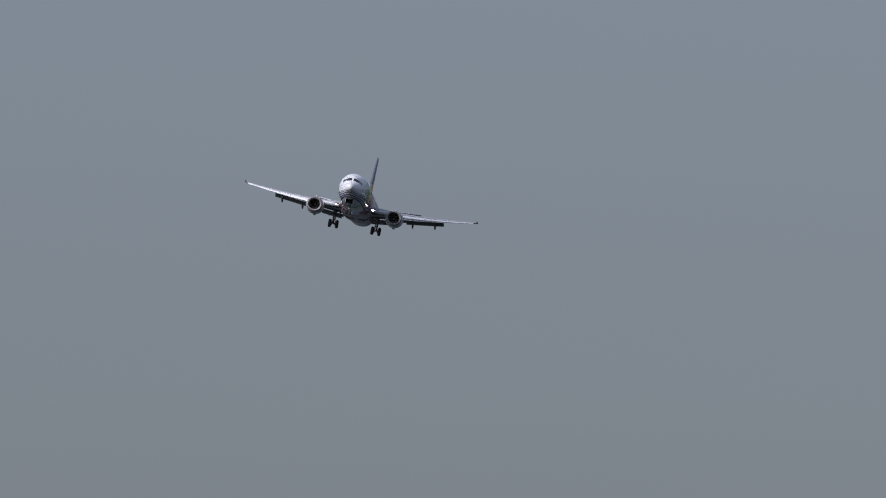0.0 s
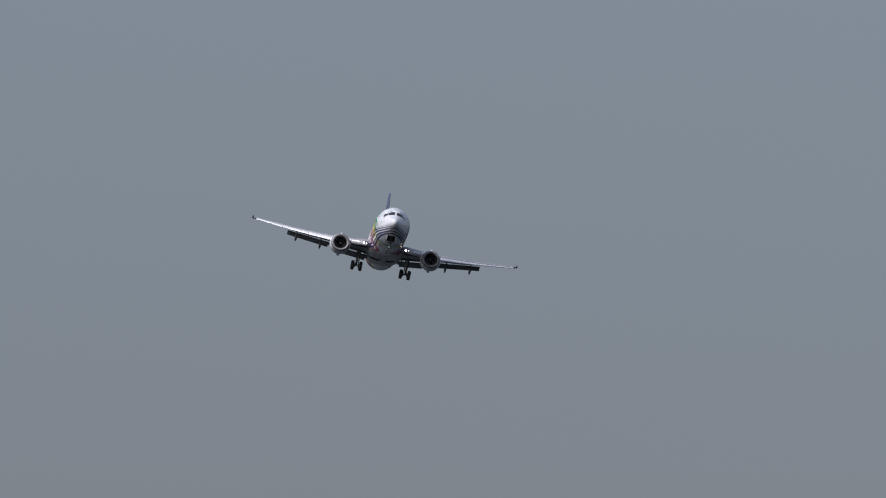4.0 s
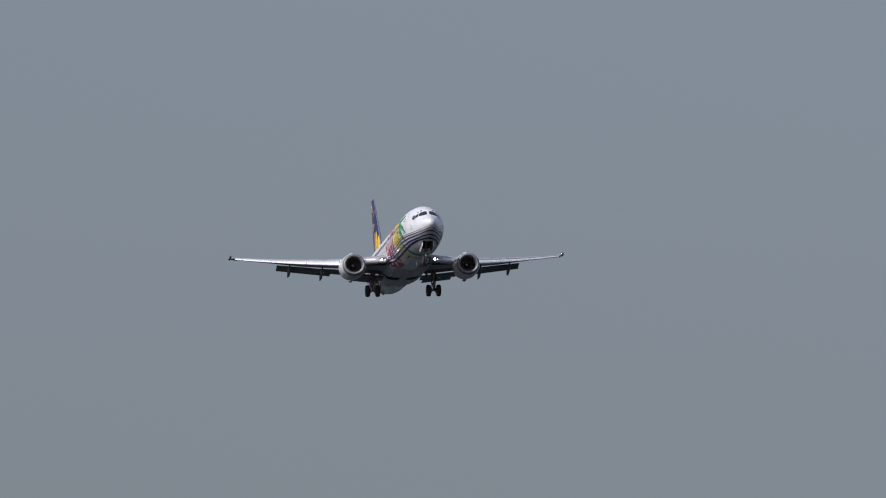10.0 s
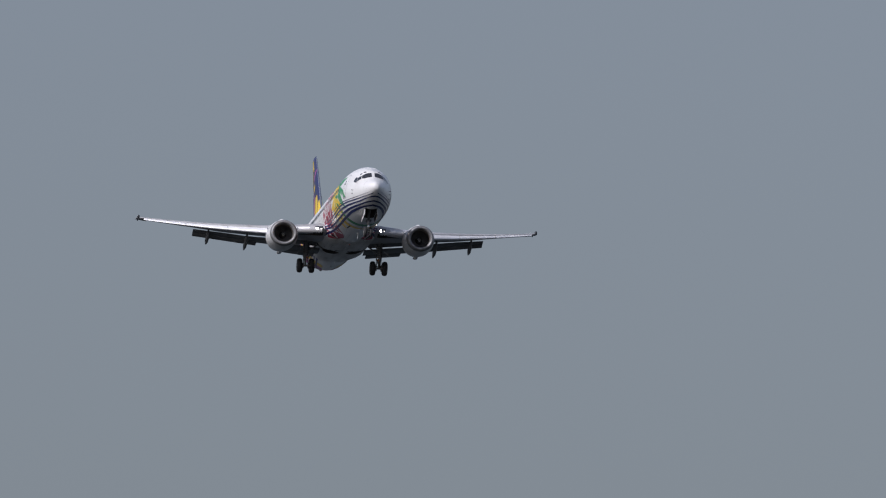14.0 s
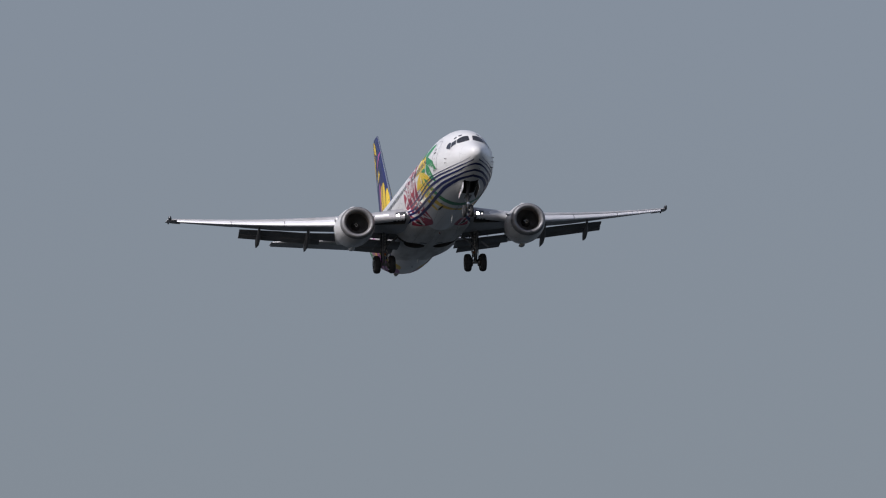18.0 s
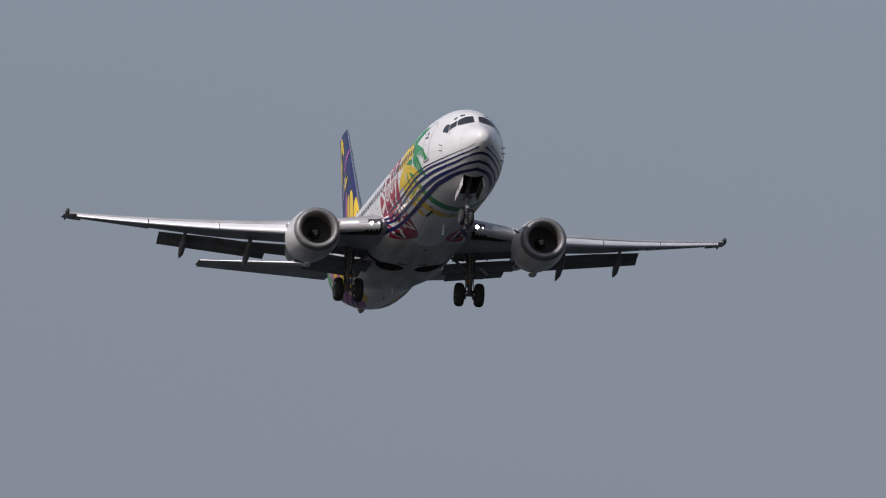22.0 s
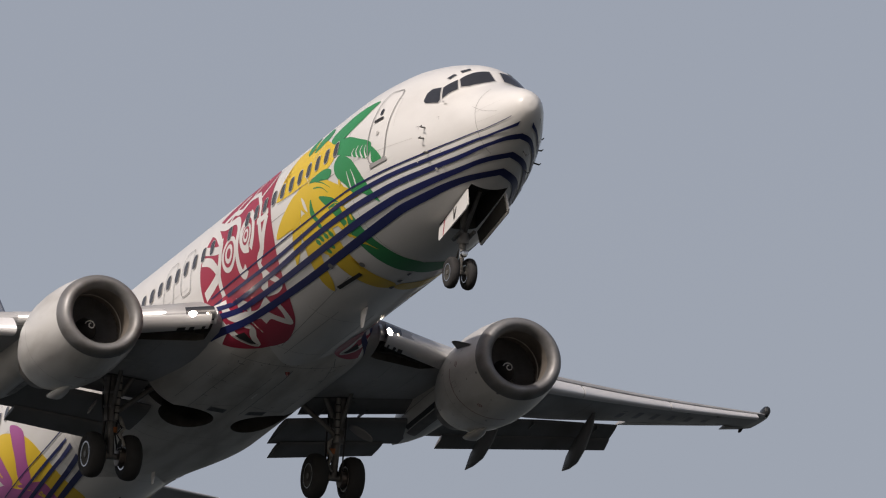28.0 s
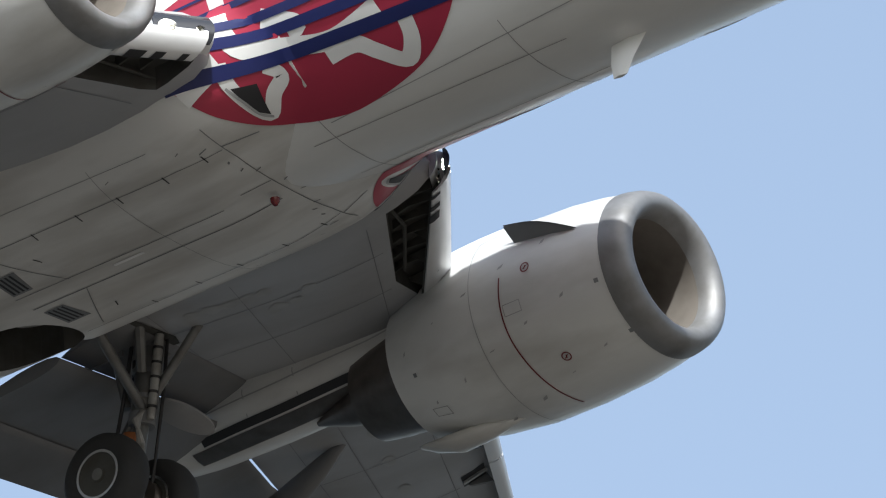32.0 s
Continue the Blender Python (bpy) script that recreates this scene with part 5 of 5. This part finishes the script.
part("blade_antenna", loft([[Vector((x, b, z)) for x, b in ((x0, 0.0), ((x0 + x1) / 2, 0.02), (x1, 0.0), ((x0 + x1) / 2, -0.02))] for z, x0, x1 in ((-2.1, 23.0, 23.3), (-2.42, 23.15, 23.3))]), WHITE, shell, "white blade antenna")
part("beacon", lathe(((0, 0.055), (0.04, 0.05), (0.08, 0.025)), (0, 0, 0), "y", 16), REDLAMP, shell, "red belly beacon")
bpy.data.objects["beacon"].matrix_local = Matrix.Translation((14.7, 0.0, -2.24)) @ Matrix.Rotation(radians(-90), 4, "X")
rings = [[Vector((x, b * math.sin(q), z + h * math.cos(q))) for q in [2 * math.pi * k / 12 for k in range(12)]] for x, b, h, z in ((30.5, 0.02, 0.02, -1.55), (31.0, 0.11, 0.13, -1.50), (31.5, 0.14, 0.25, -1.36), (31.68, 0.1, 0.18, -1.28))]
part("tail_skid", loft(rings), PALE, shell, "pale brown tail skid")
part("blade_antenna", loft([[Vector((x, b, z)) for x, b in ((x0, 0.0), ((x0 + x1) / 2, 0.02), (x1, 0.0), ((x0 + x1) / 2, -0.02))] for z, x0, x1 in ((-1.95, 25.2, 25.4), (-2.25, 25.3, 25.42))]), BLACK, shell, "small black blade antenna")
for side in (1, -1):
    for x, d in ((2.94, 88.5), (3.01, 97.0), (2.95, 109.5)):
        p, q = skin(x, d * side), skin(x, d * side, 0.13)
        part("probe", tube((p, q, q + Vector((-0.1, 0, 0))), (0.022, 0.018, 0.01), 8), STEEL, shell, "small air data probe")
for x, d in ((1.1, 200), (1.9, 215)):
    p, q = skin(x, d), skin(x, d, 0.12)
    part("probe", tube((p, q, q + Vector((-0.06, 0, 0.0))), (0.012, 0.012, 0.008), 8), STEEL, shell)
# small plates and marks on the nose
for side in BOTH:
    for x, d, w, h in ((4.86, 79.5, 0.10, 0.10), (2.83, 125.3, 0.07, 0.10), (2.58, 127.4, 0.05, 0.09), (2.46, 113.4, 0.05, 0.07), (3.33, 112.2, 0.05, 0.07), (2.3, 67.1, 0.10, 0.05), (2.42, 64.5, 0.05, 0.05)):
        decal("access_plate", rounded(x, d, w, h, 0.0, 8, 6.0), FRAME, 0.021, sides=(side,), curved=False, label="small grey access plate")
    for x, d in ((2.5, 80.3), (3.26, 84.3)):
        stroke("skin_mark", ((x, d), (x - 0.09, d - 0.4)), 0.012, SEAL, 0.006, sides=(side,), n=2)
        stroke("skin_mark", ((x - 0.09, d - 0.4), (x - 0.09, d + 2.5)), 0.012, SEAL, 0.006, sides=(side,), n=2)
    for pts in (((1.14, 83.4), (0.8, 76), (0.4, 68.1)), ((0.77, 121.4), (0.55, 125), (0.33, 130)), ((1.14, 100), (0.8, 101), (0.45, 103))):
        stroke("lightning_strip", pts, 0.009, FRAME, 0.005, sides=(side,), n=3)
    for pts in (((4.25, 54), (4.2, 78)), ((4.25, 54), (4.55, 53)), ((6.3, 92.5), (3.4, 92.5)), ((16.0, 92.5), (29.0, 92.5)), ((22.3, 40), (22.3, 100)), ((26.4, 40), (26.4, 98))):
        stroke("skin_seam", pts, 0.008, FRAME, 0.005, sides=(side,), n=3)
stroke("belly_vent", ((9.34, 152.4), (8.08, 154.1)), 0.09, BLACK, 0.02, label="black slot vent")
for x, d in ((7.68, 149.8), (7.2, 177.8), (7.73, 177.0), (8.23, 177.0), (8.77, 138.5)):
    decal("belly_port", [(x + 0.10 * math.cos(a), d + 2.0 * math.sin(a)) for a in [2 * math.pi * q / 10 for q in range(10)]], DARKGREY, 0.02, n=2)


def belly(x, y, off):
    """A point of the belly fairing's underside."""
    a, z, b, n = girdle(x)
    return Vector((x, y, z - b * max(1 - abs(y / a) ** n, 0.0) ** (1 / n) - off))


def belly_patch(name, pts, mat, label=""):
    bm = bmesh.new()
    bm.faces.new([bm.verts.new(belly(x, y, 0.008)) for x, y in pts])
    part(name, bm, mat, fairing, label)


def belly_line(pts, width=0.009):
    rows = []
    for (xa, ya), (xb, yb) in zip(pts, pts[1:]):
        rows += [(xa + (xb - xa) * q / 14, ya + (yb - ya) * q / 14) for q in range(14)]
    rows.append(pts[-1])
    bm = bmesh.new()
    va, vb = [], []
    for i, (x, y) in enumerate(rows):
        d = Vector((rows[min(i + 1, len(rows) - 1)][0] - rows[max(i - 1, 0)][0], rows[min(i + 1, len(rows) - 1)][1] - rows[max(i - 1, 0)][1])).normalized() * width / 2
        va.append(bm.verts.new(belly(x - d.y, y + d.x, 0.006)))
        vb.append(bm.verts.new(belly(x + d.y, y - d.x, 0.006)))
    for i in range(len(va) - 1):
        bm.faces.new((va[i], va[i + 1], vb[i + 1], vb[i]))
    part("belly_seam", bm, DARKGREY, fairing)


belly_line(((14.62, -1.35), (14.55, -0.8), (14.54, 0), (14.55, 0.8), (14.62, 1.35)), 0.012)
belly_line(((14.7, -0.13), (18.1, -0.13)), 0.016)
belly_line(((15.25, 0.17), (18.1, 0.17)), 0.011)
belly_line(((14.56, 0.24), (14.95, 0.27)), 0.010)
for x in (16.05, 20.0):
    belly_line(((x, -1.5), (x, 1.5)), 0.006)
for side in (1, -1):
    belly_line(((14.16, 0.92 * side), (14.58, 1.04 * side)), 0.014)
    belly_line(((14.6, 1.0 * side), (15.2, 1.06 * side), (18.1, 1.06 * side)), 0.010)
    belly_line(((17.38, 0.15 * side), (17.82, 0.98 * side)), 0.012)
    belly_line(((15.3, 1.42 * side), (17.9, 1.44 * side)), 0.006)
    belly_patch("air_outlet", [(x, y * side) for x, y in ((17.79, 0.25), (18.06, 0.25), (18.04, 0.66), (17.73, 0.66))], DARKGREY, "dark square air outlet")
    for k in range(4):
        belly_patch("outlet_slat", [(x, y * side) for x, y in ((17.82 + 0.06 * k, 0.28), (17.85 + 0.06 * k, 0.28), (17.83 + 0.06 * k, 0.63), (17.80 + 0.06 * k, 0.63))], BLACK)
    for x in (14.82, 15.35, 15.97, 16.53, 17.13):
        belly_patch("drain_slot", [(x, 0.96 * side), (x + 0.016, 0.96 * side), (x + 0.022, 1.08 * side), (x + 0.006, 1.08 * side)], BLACK)
    belly_patch("drain_slot", [(17.36, 0.62 * side), (17.376, 0.62 * side), (17.42, 0.72 * side), (17.404, 0.72 * side)], BLACK)
    for x, y, u, v in ((14.62, 0.62, 0.05, 0.02), (14.48, 0.50, 0.08, 0.014), (14.66, 0.80, 0.03, 0.03), (14.40, 0.15, 0.06, 0.016), (14.30, -0.05, 0.09, 0.012), (14.72, 1.12, 0.11, 0.014), (15.0, 1.25, 0.05, 0.012), (15.9, 1.3, 0.06, 0.010)):
        belly_patch("scuff", [(x, y * side), (x + u, (y - 0.02) * side), (x + u, (y - 0.02 + v) * side), (x, (y + v) * side)], DARKGREY)
belly_patch("belly_light", [(16.44, 0.035), (16.84, 0.03), (16.85, 0.05), (16.83, 0.075), (16.45, 0.08), (16.43, 0.06)], WHITE, "white strip light cover")


# ---- tail fin painting ----
def fin_skin(x, z, side, off):
    f = (z - 1.5) / 5.92
    x0, c = 30.4 + 5.15 * f, 5.6 - 3.6 * f
    u = min(max((x - x0) / c, 0.005), 0.999)
    return Vector((x, side * (foil(u, 0.09)[0] * c + off), z))


def fin_decal(name, pts, mat, off, label="", curved=True):
    for side in (1, -1):
        o = catmull([Vector(p) for p in pts], 5) if curved else [Vector(p) for p in pts]
        bm = sheet(o)
        for ax, lo, hi in ((0, 30, 39), (1, 1, 8)):
            c = lo
            while c < hi:
                bmesh.ops.bisect_plane(bm, geom=bm.verts[:] + bm.edges[:] + bm.faces[:], plane_co=(c, 0, 0) if ax == 0 else (0, c, 0), plane_no=(1, 0, 0) if ax == 0 else (0, 1, 0), dist=1e-5)
                c += 0.3
        for v in bm.verts:
            v.co = fin_skin(v.co.x, v.co.y, side, off)
        part(name, bm, mat, fin, label)


fin_decal("petal", ((36.75, 7.2), (36.4, 7.16), (36.0, 6.85), (35.6, 6.3), (36.0, 6.38), (36.4, 6.6), (36.85, 6.85), (37.0, 7.0)), YELLOW, 0.012, "yellow painted petal")
fin_decal("petal", ((36.9, 6.8), (36.65, 6.3), (36.2, 5.68), (36.35, 6.1), (36.5, 6.5), (36.7, 6.85)), YELLOW, 0.012, "yellow painted petal")
fin_decal("petal", ((34.6, 6.32), (34.95, 6.1), (35.25, 5.8), (35.45, 5.42), (35.2, 5.5), (34.95, 5.75), (34.7, 6.0)), PURPLE, 0.012, "pink painted petal")
fin_decal("star", ((34.3, 5.08), (34.8, 5.0), (34.95, 5.35), (35.1, 4.9), (35.35, 4.6), (35.0, 4.62), (34.75, 4.75)), YELLOW, 0.014, "yellow painted star", False)
for k in range(3):
    x, z = 36.0 - 0.30 * k, 4.35 + 0.22 * k
    fin_decal("marking_bar", ((x, z), (x - 0.13, z - 0.03), (x - 0.02, z + 0.42), (x + 0.10, z + 0.46)), WHITE, 0.012, "plain white bar", False)
for pts in (((33.0, 3.95), (33.35, 4.25), (33.6, 4.0), (33.35, 3.0), (32.7, 2.2), (32.35, 2.3), (32.6, 3.2)),
            ((32.3, 3.6), (32.5, 3.75), (32.55, 3.3), (32.2, 2.5), (31.7, 2.0), (31.4, 2.1), (31.7, 2.9)),
            ((33.9, 4.15), (34.2, 3.9), (34.1, 3.1), (33.5, 2.3), (32.9, 1.95), (33.0, 2.3), (33.5, 3.1)),
            ((34.2, 3.2), (34.25, 2.7), (33.7, 2.05), (33.0, 1.75), (33.5, 2.15), (33.9, 2.6))):
    fin_decal("petal", pts, YELLOW, 0.010, "yellow painted petal")
fin_decal("petal", ((36.6, 6.3), (36.95, 6.1), (36.75, 5.4), (36.35, 5.0), (36.4, 5.6)), YELLOW, 0.012, "yellow painted petal")
fin_decal("petal", ((34.4, 4.2), (34.7, 4.45), (34.9, 3.9), (34.8, 3.0), (34.4, 2.4), (34.3, 3.4)), PURPLE, 0.012, "pink painted petal")


# ---- what moves ----
PLANE_ROWS = (
    (0.0, pose(-2370.521, 6.906, 200.744, 10.454, 1.785, 176.711)),
    (0.5, pose(-2334.162, 4.574, 199.230, 10.138, 1.880, 177.183)),
    (1.0, pose(-2297.777, 2.704, 197.665, 9.890, 1.765, 178.043)),
    (1.5, pose(-2261.383, 1.215, 196.151, 10.504, 1.870, 178.667)),
    (2.0, pose(-2224.955, 0.251, 194.586, 11.111, 1.764, 179.543)),
    (2.5, pose(-2188.505, -0.097, 193.013, 11.560, 1.625, 180.719)),
    (3.0, pose(-2152.045, 0.009, 191.477, 11.929, 1.636, 181.507)),
    (3.5, pose(-2115.564, 0.621, 190.013, 11.296, 1.934, 182.368)),
    (4.0, pose(-2079.052, 1.669, 188.522, 10.657, 2.120, 183.043)),
    (4.5, pose(-2042.547, 3.254, 187.088, 10.091, 2.539, 183.888)),
    (6.5, pose(-1897.007, 14.773, 181.040, 1.891, 2.913, 186.420)),
    (7.0, pose(-1861.882, 18.738, 179.424, 1.141, 2.590, 186.664)),
    (7.5, pose(-1827.209, 22.836, 177.827, 0.763, 2.347, 186.707)),
    (8.0, pose(-1792.946, 27.006, 176.254, 0.252, 2.202, 186.726)),
    (8.5, pose(-1758.934, 31.205, 174.859, -0.592, 2.788, 186.652)),
    (9.0, pose(-1724.949, 35.450, 173.362, -1.706, 2.959, 186.650)),
    (9.5, pose(-1690.927, 39.573, 171.932, -1.635, 3.406, 186.299)),
    (10.0, pose(-1656.855, 43.605, 170.421, -1.318, 3.514, 186.139)),
    (10.5, pose(-1622.692, 47.349, 168.964, -1.683, 3.852, 185.601)),
    (11.0, pose(-1588.475, 50.979, 167.417, -2.497, 3.814, 185.324)),
    (11.5, pose(-1554.187, 54.421, 165.977, -3.110, 4.222, 184.887)),
    (12.0, pose(-1519.647, 57.797, 164.352, -2.337, 3.855, 184.798)),
    (12.5, pose(-1484.842, 61.003, 162.742, -0.167, 3.556, 184.771)),
    (13.0, pose(-1449.932, 63.960, 161.097, 1.532, 3.113, 184.671)),
    (13.5, pose(-1414.960, 66.653, 159.497, 1.910, 2.852, 184.356)),
    (14.0, pose(-1379.808, 69.320, 157.891, 1.571, 2.574, 184.384)),
    (14.5, pose(-1344.397, 71.923, 156.356, 1.185, 2.587, 184.267)),
    (16.5, pose(-1199.323, 82.415, 150.517, -1.734, 3.427, 183.952)),
    (17.0, pose(-1163.790, 85.196, 149.029, -2.554, 3.725, 184.066)),
    (17.5, pose(-1128.415, 87.960, 147.380, -2.819, 3.745, 183.992)),
    (18.0, pose(-1093.036, 90.731, 145.705, -2.376, 3.647, 183.882)),
    (18.5, pose(-1057.640, 93.394, 144.030, -1.649, 3.460, 183.771)),
    (19.0, pose(-1022.220, 95.880, 142.374, -0.811, 3.406, 183.594)),
    (19.5, pose(-986.793, 98.137, 140.755, 0.161, 3.406, 183.371)),
    (20.0, pose(-951.415, 100.134, 139.119, 1.200, 3.388, 183.085)),
    (20.5, pose(-916.116, 101.815, 137.515, 1.819, 3.448, 182.700)),
    (21.0, pose(-880.907, 103.336, 135.907, 1.600, 3.491, 182.444)),
    (21.5, pose(-845.794, 104.817, 134.226, 1.348, 3.237, 182.365)),
    (22.0, pose(-810.625, 106.261, 132.555, 1.107, 3.008, 182.309)),
    (22.5, pose(-775.296, 107.720, 130.911, 1.100, 2.743, 182.361)),
    (23.0, pose(-739.985, 109.209, 129.278, 1.265, 2.363, 182.420)),
    (23.5, pose(-704.602, 110.771, 127.680, 1.175, 2.031, 182.516)),
    (24.0, pose(-669.200, 112.453, 126.010, 0.747, 1.760, 182.744)),
    (24.5, pose(-633.634, 114.216, 124.348, 0.574, 1.569, 182.949)),
    (25.0, pose(-597.945, 116.009, 122.742, 0.954, 1.437, 183.108)),
    (25.5, pose(-562.272, 117.817, 121.162, 1.256, 1.446, 183.123)),
    (27.5, pose(-420.407, 125.527, 115.194, -0.452, 2.143, 182.914)),
    (28.0, pose(-384.589, 127.444, 113.895, 0.175, 2.122, 183.029)),
    (28.5, pose(-348.881, 129.310, 112.646, 1.025, 2.193, 183.015)),
    (29.0, pose(-313.332, 131.156, 111.262, 1.604, 2.717, 182.839)),
    (29.5, pose(-278.015, 133.007, 109.791, 1.102, 3.093, 182.617)),
    (30.0, pose(-242.547, 134.869, 108.334, 0.613, 3.603, 182.512)),
    (30.5, pose(-206.941, 136.760, 106.941, -0.030, 4.054, 182.314)),
    (31.0, pose(-171.671, 138.851, 105.331, -1.446, 3.592, 181.810)),
    (31.5, pose(-136.755, 140.964, 103.713, -1.995, 3.307, 180.739)),
    (32.0, pose(-102.395, 143.027, 102.118, -2.161, 3.115, 180.625)),
)


def motions():
    walk(plane, PLANE_ROWS)


motions()
